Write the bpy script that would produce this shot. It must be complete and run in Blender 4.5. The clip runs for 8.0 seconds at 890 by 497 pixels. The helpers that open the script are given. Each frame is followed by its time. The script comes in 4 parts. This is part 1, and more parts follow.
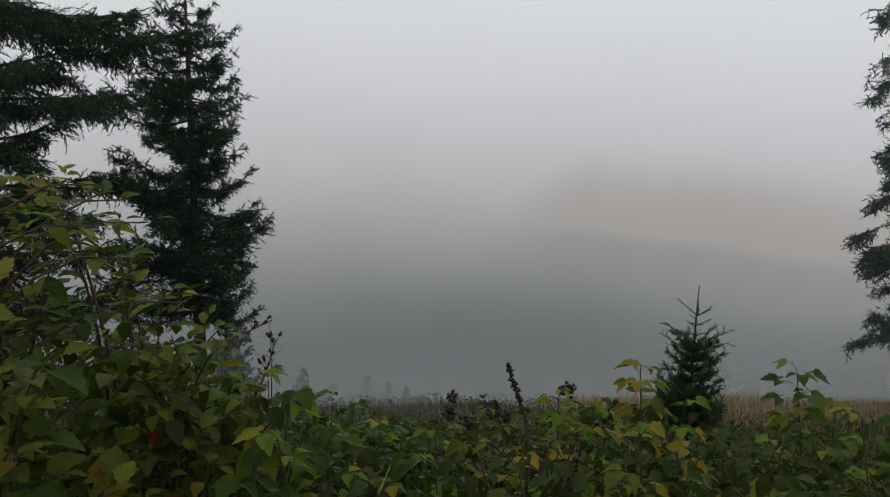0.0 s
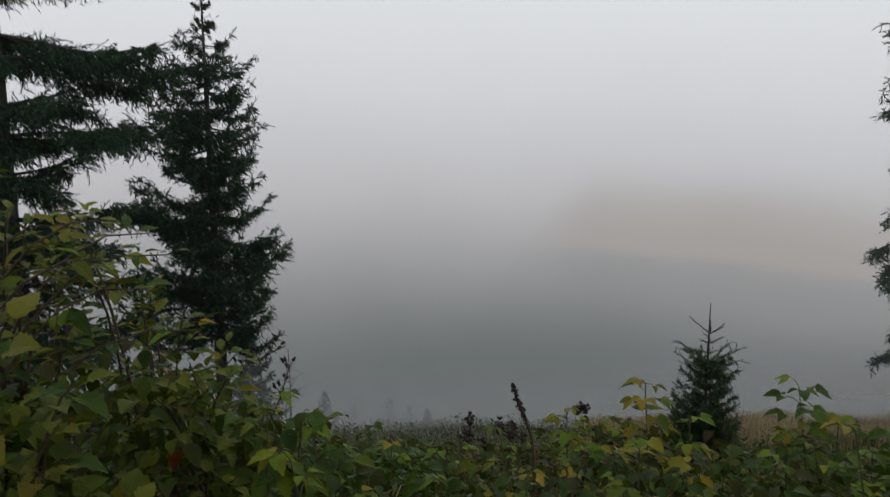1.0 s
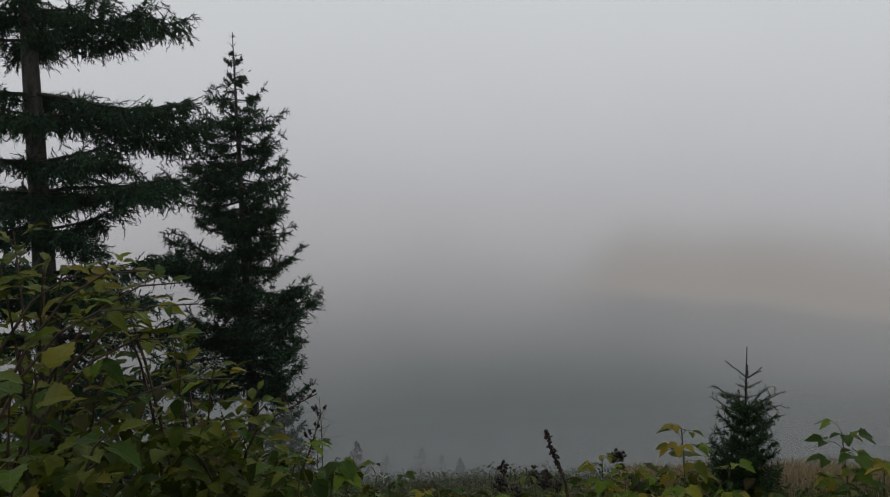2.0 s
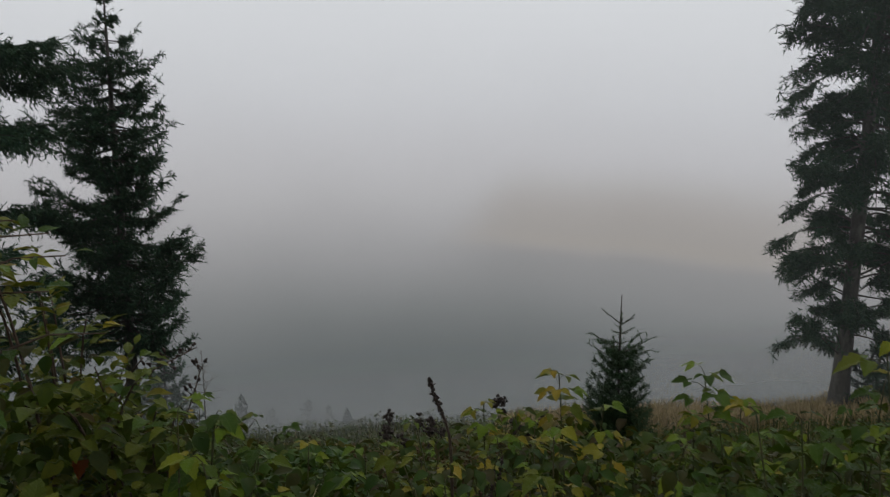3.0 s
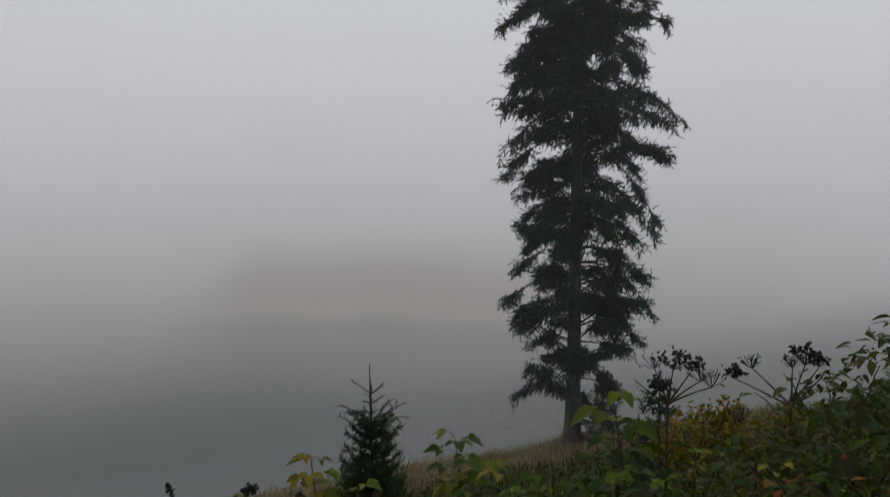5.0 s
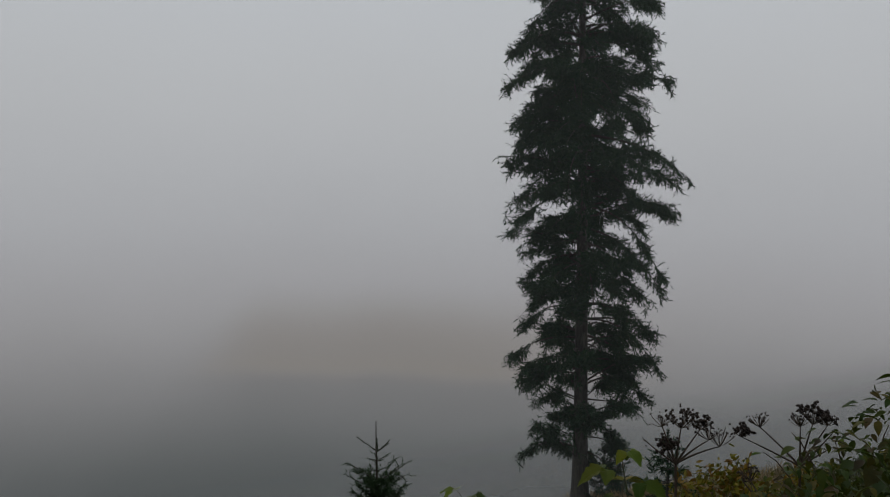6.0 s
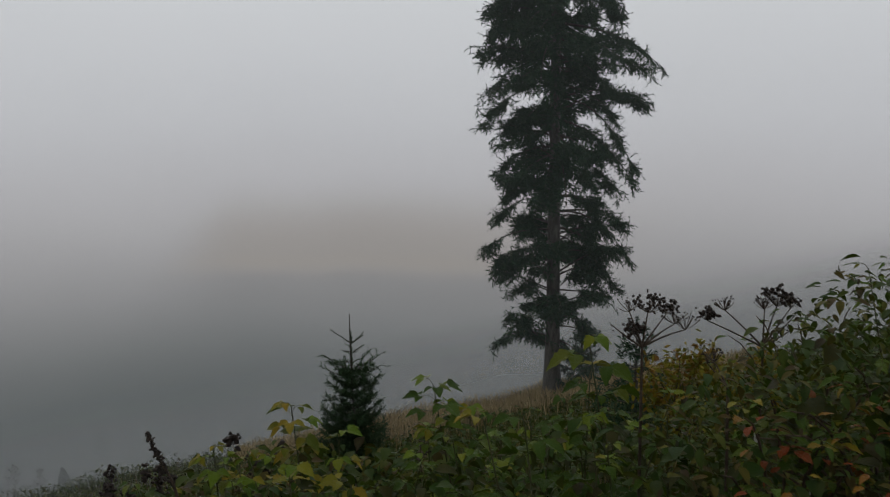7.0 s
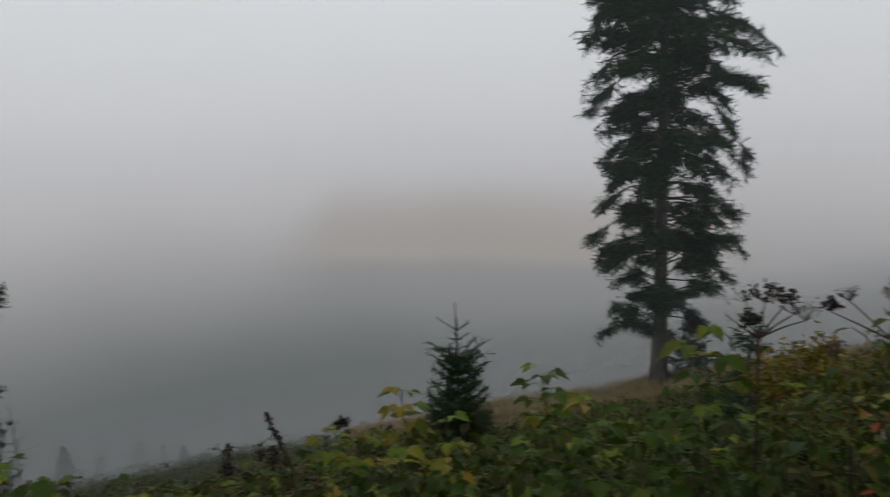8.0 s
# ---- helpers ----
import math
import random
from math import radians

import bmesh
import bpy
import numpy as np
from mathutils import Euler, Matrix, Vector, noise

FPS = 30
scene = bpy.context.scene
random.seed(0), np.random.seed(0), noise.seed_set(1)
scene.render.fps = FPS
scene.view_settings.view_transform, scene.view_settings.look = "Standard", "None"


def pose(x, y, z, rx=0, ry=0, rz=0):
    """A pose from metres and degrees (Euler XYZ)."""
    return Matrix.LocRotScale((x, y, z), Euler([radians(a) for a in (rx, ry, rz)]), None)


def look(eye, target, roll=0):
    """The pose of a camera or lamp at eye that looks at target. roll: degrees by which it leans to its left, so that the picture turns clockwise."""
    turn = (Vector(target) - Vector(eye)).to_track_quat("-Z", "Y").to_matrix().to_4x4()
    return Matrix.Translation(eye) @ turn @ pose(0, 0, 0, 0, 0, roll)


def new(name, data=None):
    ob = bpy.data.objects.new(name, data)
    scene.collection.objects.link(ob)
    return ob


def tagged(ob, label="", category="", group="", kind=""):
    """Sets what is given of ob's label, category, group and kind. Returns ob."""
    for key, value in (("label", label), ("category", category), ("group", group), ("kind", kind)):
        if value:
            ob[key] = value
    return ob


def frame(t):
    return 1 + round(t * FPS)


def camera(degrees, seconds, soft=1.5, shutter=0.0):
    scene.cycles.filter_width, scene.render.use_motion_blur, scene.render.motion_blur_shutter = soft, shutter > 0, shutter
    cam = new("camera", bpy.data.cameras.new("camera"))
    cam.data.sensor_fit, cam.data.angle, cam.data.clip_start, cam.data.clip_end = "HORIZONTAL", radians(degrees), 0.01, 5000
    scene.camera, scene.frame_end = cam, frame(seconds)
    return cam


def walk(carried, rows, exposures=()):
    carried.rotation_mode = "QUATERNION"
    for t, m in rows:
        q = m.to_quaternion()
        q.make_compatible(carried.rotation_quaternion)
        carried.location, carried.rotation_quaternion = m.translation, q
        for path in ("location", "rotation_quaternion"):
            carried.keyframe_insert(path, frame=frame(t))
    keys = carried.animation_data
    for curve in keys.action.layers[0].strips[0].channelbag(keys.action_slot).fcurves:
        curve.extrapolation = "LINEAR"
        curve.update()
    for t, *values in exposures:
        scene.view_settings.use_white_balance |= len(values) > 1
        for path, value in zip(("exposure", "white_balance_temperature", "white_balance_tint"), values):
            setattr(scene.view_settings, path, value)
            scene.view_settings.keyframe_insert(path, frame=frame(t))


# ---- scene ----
cam = camera(57.0, 8.0, soft=1.0, shutter=0.25)
PATH = [
    (0.0, pose(-0.053, 0.063, 1.571, 78.34, -1.98, -0.00)),
    (0.5, pose(-0.024, -0.031, 1.583, 78.27, -1.50, 0.41)),
    (1.0, pose(-0.009, -0.023, 1.599, 79.86, -0.57, 1.13)),
    (1.2, pose(-0.010, -0.023, 1.607, 81.53, 0.15, 2.28)),
    (2.3, pose(-0.004, -0.023, 1.592, 83.18, 0.60, 3.10)),
    (2.5, pose(-0.002, -0.040, 1.605, 81.78, 0.21, 0.07)),
    (2.8, pose(-0.001, -0.028, 1.599, 81.06, -0.22, -3.10)),
    (3.0, pose(0.001, -0.024, 1.592, 79.77, -0.65, -4.70)),
    (3.5, pose(-0.012, -0.019, 1.585, 78.69, -0.56, -6.39)),
    (4.0, pose(-0.011, -0.017, 1.586, 77.68, -0.45, -9.25)),
    (4.3, pose(-0.002, 0.003, 1.594, 77.64, -0.23, -14.06)),
    (4.5, pose(0.006, 0.023, 1.601, 78.75, -0.01, -18.05)),
    (5.0, pose(0.021, 0.042, 1.613, 84.52, 0.36, -22.78)),
    (5.2, pose(0.005, 0.020, 1.624, 86.59, 0.42, -23.17)),
    (6.3, pose(-0.004, 0.008, 1.619, 88.47, 0.13, -22.13)),
    (6.5, pose(0.010, 0.022, 1.612, 85.54, 0.17, -22.10)),
    (7.0, pose(0.031, 0.038, 1.601, 81.08, 0.92, -24.28)),
    (7.5, pose(0.048, 0.042, 1.595, 80.53, 1.30, -27.85)),
    (8.0, pose(0.014, 0.036, 1.600, 80.47, 2.07, -17.18)),
]
EXPOSURES = [(0.0, 0.0), (1.0, 0.05), (1.2, 0.0), (2.3, -0.36), (2.5, -0.3), (3.0, -0.1), (3.5, 0.05), (4.0, 0.05), (4.5, 0.0), (5.0, -0.4), (5.2, -0.48), (6.3, -0.72), (6.5, -0.63), (7.0, -0.31), (7.5, -0.28), (8.0, -0.12)]
walk(cam, PATH, EXPOSURES)

# ---- light: a thick, bright overcast in fog, weak broad sun ----
SUN_ELEVATION, SUN_TURN = radians(58), radians(20)
world = bpy.data.worlds.new("overcast_sky")
scene.world = world
world.use_nodes = True
wn, wl = world.node_tree.nodes, world.node_tree.links
back = wn["Background"]
sky = wn.new("ShaderNodeTexSky")
sky.sky_type, sky.sun_disc, sky.sun_elevation, sky.sun_rotation = "NISHITA", False, SUN_ELEVATION, SUN_TURN
dim = wn.new("ShaderNodeMix")
dim.data_type = "RGBA"
dim.inputs["Factor"].default_value = 0.985
wl.new(sky.outputs[0], dim.inputs["A"])
dim.inputs["B"].default_value = (0.80, 0.822, 0.848, 1)
wl.new(dim.outputs["Result"], back.inputs["Color"])
back.inputs["Strength"].default_value = 1.0
sun = new("sun", bpy.data.lights.new("sun", "SUN"))
sun.data.energy, sun.data.angle, sun.data.color = 0.5, radians(60), (1.0, 0.97, 0.93)
sun.matrix_world = look((0, 0, 50), (-50 * math.cos(SUN_ELEVATION) * math.sin(SUN_TURN), -50 * math.cos(SUN_ELEVATION) * math.cos(SUN_TURN), 50 - 50 * math.sin(SUN_ELEVATION)))


# ---- node helpers ----
class Nodes:
    """Short writing of a node material."""

    def __init__(self, name):
        self.mat = bpy.data.materials.new(name)
        self.mat.use_nodes = True
        self.t = self.mat.node_tree
        self.bsdf = self.t.nodes["Principled BSDF"]
        self.out = self.t.nodes["Material Output"]

    def add(self, kind, **values):
        n = self.t.nodes.new("ShaderNode" + kind)
        for k, v in values.items():
            n.inputs[k].default_value = v
        return n

    def link(self, a, b):
        self.t.links.new(a, b)

    def math(self, op, a, b=0.0, c=0.0):
        n = self.t.nodes.new("ShaderNodeMath")
        n.operation = op
        for i, v in enumerate((a, b, c)):
            if isinstance(v, (int, float)):
                n.inputs[i].default_value = v
            else:
                self.link(v, n.inputs[i])
        return n.outputs[0]

    def smooth(self, v, lo, hi):
        n = self.t.nodes.new("ShaderNodeMapRange")
        n.interpolation_type = "SMOOTHSTEP"
        n.inputs["From Min"].default_value, n.inputs["From Max"].default_value = lo, hi
        self.link(v, n.inputs["Value"])
        return n.outputs["Result"]

    def mix(self, f, a, b, blend="MIX"):
        n = self.t.nodes.new("ShaderNodeMix")
        n.data_type, n.blend_type = "RGBA", blend
        for socket, v in ((n.inputs["Factor"], f), (n.inputs["A"], a), (n.inputs["B"], b)):
            if isinstance(v, (int, float)):
                socket.default_value = v
            elif isinstance(v, tuple):
                socket.default_value = (*v, 1)
            else:
                self.link(v, socket)
        return n.outputs["Result"]

    def ramp(self, v, stops):
        n = self.t.nodes.new("ShaderNodeValToRGB")
        e = n.color_ramp.elements
        while len(e) < len(stops):
            e.new(0.5)
        for x, (p, c) in zip(e, stops):
            x.position, x.color = p, (*c, 1)
        self.link(v, n.inputs[0])
        return n.outputs[0]

    def coords(self, kind="Object"):
        return self.add("TexCoord").outputs[kind]

    def noise(self, scale, detail=3.0, where=None, rough=0.55):
        n = self.add("TexNoise", Scale=scale, Detail=detail, Roughness=rough)
        self.link(where if where is not None else self.coords(), n.inputs["Vector"])
        return n.outputs[0]

    def bump(self, h, strength=0.4, distance=0.01):
        n = self.add("Bump", Strength=strength, Distance=distance)
        self.link(h, n.inputs["Height"])
        self.link(n.outputs[0], self.bsdf.inputs["Normal"])


def leaf_material(name, stops, through_light=0.2, rough=0.42, joined=False, gloss=0.08, wilt=0.3):
    m = Nodes(name)
    if joined:
        pick = m.add("NewGeometry").outputs["Random Per Island"]
    else:
        pick = m.add("ObjectInfo").outputs["Random"]
    c = m.ramp(pick, stops)
    blotch = m.noise(14 if joined else 28, 4)
    c = m.mix(m.smooth(blotch, 0.35, 0.75), c, m.mix(wilt, c, (0.08, 0.07, 0.018)))
    vein = m.noise(120, 2)
    c = m.mix(m.math("MULTIPLY", m.smooth(vein, 0.4, 0.7), 0.35), c, (0.02, 0.035, 0.012))
    if not joined:
        # a pale midrib and slanting side veins, the blade quilted between them
        xyz = m.add("SeparateXYZ")
        m.link(m.coords(), xyz.inputs[0])
        across = m.math("ABSOLUTE", xyz.outputs[0])
        wave = m.math("SINE", m.math("MULTIPLY", m.math("SUBTRACT", xyz.outputs[1], m.math("MULTIPLY", across, 0.8)), 48.0))
        rib = m.math("MAXIMUM", m.smooth(wave, 0.86, 1.0), m.smooth(across, 0.022, 0.008))
        c = m.mix(m.math("MULTIPLY", rib, 0.3), c, m.mix(0.4, c, (0.16, 0.20, 0.05)))
        edge = m.smooth(across, 0.12, 0.34)
        c = m.mix(m.math("MULTIPLY", m.math("MULTIPLY", edge, m.smooth(blotch, 0.45, 0.65)), 0.5), c, (0.10, 0.065, 0.012))
        vein = m.math("SUBTRACT", m.math("MULTIPLY", vein, 0.6), m.math("MULTIPLY", rib, 0.8))
    m.link(c, m.bsdf.inputs["Base Color"])
    m.bsdf.inputs["Roughness"].default_value = rough
    m.bsdf.inputs["Specular IOR Level"].default_value = gloss
    m.bump(vein, 0.45, 0.006 if not joined else 0.003)
    tr = m.add("BsdfTranslucent")
    m.link(m.mix(0.5, c, (0.09, 0.12, 0.012)), tr.inputs[0])
    mx = m.add("MixShader", Fac=through_light)
    m.link(m.bsdf.outputs[0], mx.inputs[1])
    m.link(tr.outputs[0], mx.inputs[2])
    m.link(mx.outputs[0], m.out.inputs[0])
    return m.mat


def rough_material(name, a, b, scale=20, rough=0.85, bump=0.5, stretch=(1, 1, 1), fine=120):
    m = Nodes(name)
    mp = m.add("Mapping")
    mp.inputs["Scale"].default_value = stretch
    m.link(m.coords(), mp.inputs[0])
    n1 = m.noise(scale, 5, mp.outputs[0])
    n2 = m.noise(fine, 3, mp.outputs[0])
    c = m.mix(m.smooth(n1, 0.3, 0.7), a, b)
    c = m.mix(m.math("MULTIPLY", m.smooth(n2, 0.45, 0.75), 0.5), c, tuple(0.45 * v for v in a))
    m.link(c, m.bsdf.inputs["Base Color"])
    m.bsdf.inputs["Roughness"].default_value = rough
    m.bsdf.inputs["Specular IOR Level"].default_value = 0.25
    m.bump(n1, bump, 0.02)
    return m.mat


G1, G2, G3 = (0.012, 0.037, 0.002), (0.022, 0.058, 0.003), (0.040, 0.083, 0.004)
LEAF = {
    "green": leaf_material("bramble_leaf", [(0, G1), (0.45, G2), (0.8, G3), (1, (0.083, 0.095, 0.006))]),
    "light": leaf_material("raspberry_leaf", [(0, (0.059, 0.107, 0.005)), (0.5, (0.092, 0.150, 0.007)), (0.85, (0.140, 0.164, 0.009)), (1, (0.201, 0.156, 0.009))]),
    "olive": leaf_material("sallow_leaf", [(0, (0.031, 0.050, 0.003)), (0.4, (0.062, 0.082, 0.005)), (0.8, (0.105, 0.114, 0.007)), (1, (0.147, 0.114, 0.007))]),
    "dark": leaf_material("elder_leaf", [(0, (0.026, 0.060, 0.005)), (0.5, (0.050, 0.096, 0.008)), (0.9, (0.088, 0.124, 0.010)), (1, (0.12, 0.085, 0.009))]),
    "yellow": leaf_material("yellowing_leaf", [(0, (0.120, 0.120, 0.010)), (0.6, (0.200, 0.165, 0.012)), (1, (0.240, 0.160, 0.011))]),
    "orange": leaf_material("orange_leaf", [(0, (0.170, 0.062, 0.010)), (0.6, (0.220, 0.100, 0.011)), (1, (0.130, 0.098, 0.011))]),
    "red": leaf_material("red_leaf", [(0, (0.187, 0.028, 0.011)), (0.6, (0.244, 0.040, 0.011)), (1, (0.131, 0.033, 0.011))]),
    "brown": leaf_material("withered_leaf", [(0, (0.035, 0.019, 0.007)), (0.6, (0.060, 0.034, 0.012)), (1, (0.085, 0.054, 0.017))], 0.15, 0.7),
    "white": leaf_material("bleached_leaf", [(0, (0.62, 0.60, 0.55)), (1, (0.70, 0.68, 0.62))], 0.2, 0.6),
}
# Undergrowth greens and browns darkened: the shadow between the plants is in their colour.
UNDER_SHADE = leaf_material("undergrowth_leaf_painted_shade", [(0, (0.008, 0.024, 0.0015)), (0.35, (0.015, 0.040, 0.002)), (0.6, (0.011, 0.016, 0.002)), (0.8, (0.021, 0.020, 0.002)), (1, (0.015, 0.010, 0.002))], 0.25, 0.5, joined=True)
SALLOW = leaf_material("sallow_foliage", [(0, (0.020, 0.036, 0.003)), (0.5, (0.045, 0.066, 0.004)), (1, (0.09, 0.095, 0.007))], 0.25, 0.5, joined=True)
HERB = leaf_material("slope_herbs", [(0, (0.008, 0.021, 0.003)), (0.4, (0.017, 0.036, 0.004)), (0.7, (0.036, 0.046, 0.006)), (0.88, (0.044, 0.032, 0.008)), (1, (0.020, 0.012, 0.006))], 0.2, 0.5, joined=True)
BRAMBLE = leaf_material("bramble_bank", [(0, (0.008, 0.028, 0.004)), (0.5, (0.018, 0.050, 0.006)), (0.85, (0.034, 0.068, 0.008)), (1, (0.06, 0.07, 0.010))], 0.2, 0.45, joined=True)
FIELD = leaf_material("withering_herbs", [(0, (0.010, 0.026, 0.003)), (0.35, (0.022, 0.044, 0.005)), (0.6, (0.050, 0.060, 0.007)), (0.75, (0.080, 0.066, 0.010)), (0.88, (0.045, 0.026, 0.009)), (1, (0.018, 0.011, 0.006))], 0.2, 0.5, joined=True)
ROWAN = leaf_material("rowan_foliage", [(0, (0.09, 0.10, 0.010)), (0.4, (0.19, 0.155, 0.012)), (0.75, (0.21, 0.115, 0.012)), (1, (0.15, 0.055, 0.010))], 0.25, 0.5, joined=True)
GRASS = leaf_material("meadow_grass", [(0, (0.024, 0.040, 0.007)), (0.5, (0.048, 0.058, 0.012)), (1, (0.085, 0.070, 0.022))], 0.25, 0.6, joined=True)
DRYGRASS = leaf_material("dry_grass", [(0, (0.215, 0.150, 0.072)), (0.5, (0.315, 0.218, 0.112)), (1, (0.390, 0.290, 0.165))], 0.25, 0.7, joined=True)
NEEDLE = leaf_material("spruce_needles", [(0, (0.011, 0.033, 0.021)), (0.5, (0.019, 0.048, 0.028)), (1, (0.035, 0.070, 0.035))], 0.08, 0.7, joined=True, gloss=0.1, wilt=0.1)
YOUNG = leaf_material("sapling_needles", [(0, (0.012, 0.032, 0.016)), (0.6, (0.022, 0.05, 0.022)), (1, (0.04, 0.075, 0.03))], 0.1, 0.6, joined=True, gloss=0.12, wilt=0.1)
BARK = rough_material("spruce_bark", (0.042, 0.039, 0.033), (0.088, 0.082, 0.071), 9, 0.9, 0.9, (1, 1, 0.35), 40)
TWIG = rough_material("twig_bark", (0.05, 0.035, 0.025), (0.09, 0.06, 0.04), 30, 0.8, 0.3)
# Darker bark for the limbs, with crown shade put into its colour.
LIMB = rough_material("limb_bark_painted_shade", (0.030, 0.026, 0.020), (0.055, 0.048, 0.038), 20, 0.9, 0.4)
STEM = rough_material("green_stem", (0.035, 0.052, 0.016), (0.065, 0.052, 0.022), 25, 0.7, 0.3)
DEAD = rough_material("dead_stalk", (0.035, 0.024, 0.016), (0.065, 0.045, 0.03), 40, 0.85, 0.4)
SEED = rough_material("dark_seeds", (0.014, 0.010, 0.008), (0.035, 0.024, 0.017), 60, 0.8, 0.5)
HUSK = rough_material("brown_husk", (0.05, 0.032, 0.014), (0.095, 0.062, 0.026), 50, 0.85, 0.5)
STRAW = rough_material("straw", (0.30, 0.24, 0.14), (0.40, 0.33, 0.20), 30, 0.8, 0.3)
SOIL = rough_material("soil_and_litter", (0.022, 0.020, 0.010), (0.045, 0.043, 0.018), 1.3, 0.95, 0.8, (1, 1, 1), 14)


# ---- geometry helpers ----
class Geo:
    """Collects triangles."""

    def __init__(self):
        self.v, self.f, self.n = [], [], 0

    def put(self, v, f):
        v = np.asarray(v, float).reshape(-1, 3)
        self.v.append(v)
        self.f.append(np.asarray(f, int).reshape(-1, 3) + self.n)
        self.n += len(v)

    def tube(self, pts, radii, seg=5):
        pts = np.asarray(pts, float)
        radii = np.broadcast_to(np.asarray(radii, float), (len(pts),))
        d = np.gradient(pts, axis=0)
        d /= np.linalg.norm(d, axis=1)[:, None] + 1e-9
        ref = np.where(np.abs(d[:, 2:3]) > 0.9, [[1.0, 0, 0]], [[0, 0, 1.0]])
        a = np.cross(d, ref)
        a /= np.linalg.norm(a, axis=1)[:, None] + 1e-9
        b = np.cross(d, a)
        ang = np.arange(seg) * 2 * np.pi / seg
        ring = pts[:, None] + radii[:, None, None] * (np.cos(ang)[None, :, None] * a[:, None] + np.sin(ang)[None, :, None] * b[:, None])
        i = np.arange(len(pts) - 1)[:, None] * seg + np.arange(seg)[None]
        j = np.arange(len(pts) - 1)[:, None] * seg + (np.arange(seg)[None] + 1) % seg
        f = np.concatenate([np.stack([i, j, j + seg], -1).reshape(-1, 3), np.stack([i, j + seg, i + seg], -1).reshape(-1, 3)])
        m = len(pts) * seg
        end = np.stack([np.full(seg, m), (np.arange(seg) + 1) % seg + m - seg, np.arange(seg) + m - seg], -1)
        self.put(np.concatenate([ring.reshape(-1, 3), pts[-1:]]), np.concatenate([f, end]))

    def lump(self, at, size, rng):
        """A small uneven seed-like body."""
        v = np.array([[0, 0, 1], [1, 0, 0], [0, 1, 0], [-1, 0, 0], [0, -1, 0], [0, 0, -1], [.7, .7, .3], [-.7, -.7, -.2]], float)
        v = v * rng.uniform(0.6, 1.25, (8, 1)) * size @ turn(rng).T + at
        self.put(v, [(0, 1, 6), (0, 6, 2), (0, 2, 3), (0, 3, 7), (0, 7, 4), (0, 4, 1), (5, 6, 1), (5, 2, 6), (5, 3, 2), (5, 7, 3), (5, 4, 7), (5, 1, 4)])

    def mesh(self, name, material):
        me = bpy.data.meshes.new(name)
        if self.v:
            me.from_pydata(np.concatenate(self.v), [], np.concatenate(self.f))
        me.materials.append(material)
        return me


def turn(rng):
    q, r = np.linalg.qr(rng.normal(size=(3, 3)))
    return q * np.sign(np.diag(r))


def part(name, geo, material, parent, label="", smooth=False, kind=""):
    """One mesh part under a thing."""
    me = geo.mesh(name, material)
    if smooth:
        me.shade_smooth()
    ob = new(name, me)
    ob.parent = parent
    if kind:
        ob["kind"] = kind
    if label:
        ob["label"] = label
    return ob


def thing(name, at, label, category, group=""):
    ob = new(name)
    ob.empty_display_size = 0.1
    ob.location = at
    return tagged(ob, label, category, group)


def height(x, y):
    """The hillside: it falls away from the camera, rounds off past 24 m and ends in a valley floor."""
    d = np.hypot(x, y)
    soft = np.logaddexp(0.0, np.asarray(y) * 3.0) / 3.0 - 0.231
    near = 0.062 * np.asarray(x) * np.exp(-d / 60) - 0.345 * soft
    over = np.clip(d - 19, 0, None)
    z = near - 0.014 * over ** 2
    bumps = 0.09 * np.sin(x * 0.9 + 1.3) * np.sin(y * 0.7) * np.clip(d / 6, 0, 1) + 0.05 * np.sin(x * 2.3 + y * 1.7)
    return np.maximum(z + bumps, -58)


def canopy(az):
    """How far below level the near plants' tops end, by bearing, in degrees."""
    return np.interp(az, [-42, -32, -26, -21, -19, -15, -11, -6, 0, 6, 12, 17, 20, 28, 34, 40, 45, 50, 58, 66],
                     [-3, -4.5, -7.5, -10.5, -15, -17.5, -21.5, -23.2, -24.0, -22.8, -21.6, -21.3, -22, -20.5, -17.5, -19, -15, -10.5, -8, -6])


EYE = 1.6


def bearing(az, el, d):
    a = math.radians(az)
    return np.array([d * math.sin(a), d * math.cos(a), EYE + d * math.tan(math.radians(el))])


# ---- ground: one sheet to the horizon ----
def build_ground():
    rings = np.concatenate([[0.0], np.geomspace(0.5, 60, 90), np.geomspace(70, 3000, 14)])
    seg = 160
    a = np.arange(seg) * 2 * np.pi / seg
    x = rings[:, None] * np.sin(a)
    y = rings[:, None] * np.cos(a)
    v = np.stack([x, y, height(x, y)], -1).reshape(-1, 3)
    i = np.arange(len(rings) - 1)[:, None] * seg + np.arange(seg)
    j = np.arange(len(rings) - 1)[:, None] * seg + (np.arange(seg) + 1) % seg
    g = Geo()
    g.put(v, np.concatenate([np.stack([i, i + seg, j], -1).reshape(-1, 3), np.stack([j, i + seg, j + seg], -1).reshape(-1, 3)]))
    me = g.mesh("ground", SOIL)
    me.shade_smooth()
    tagged(new("ground", me), "steep grassy hillside with dark soil and litter", "ground", kind="structure")


build_ground()


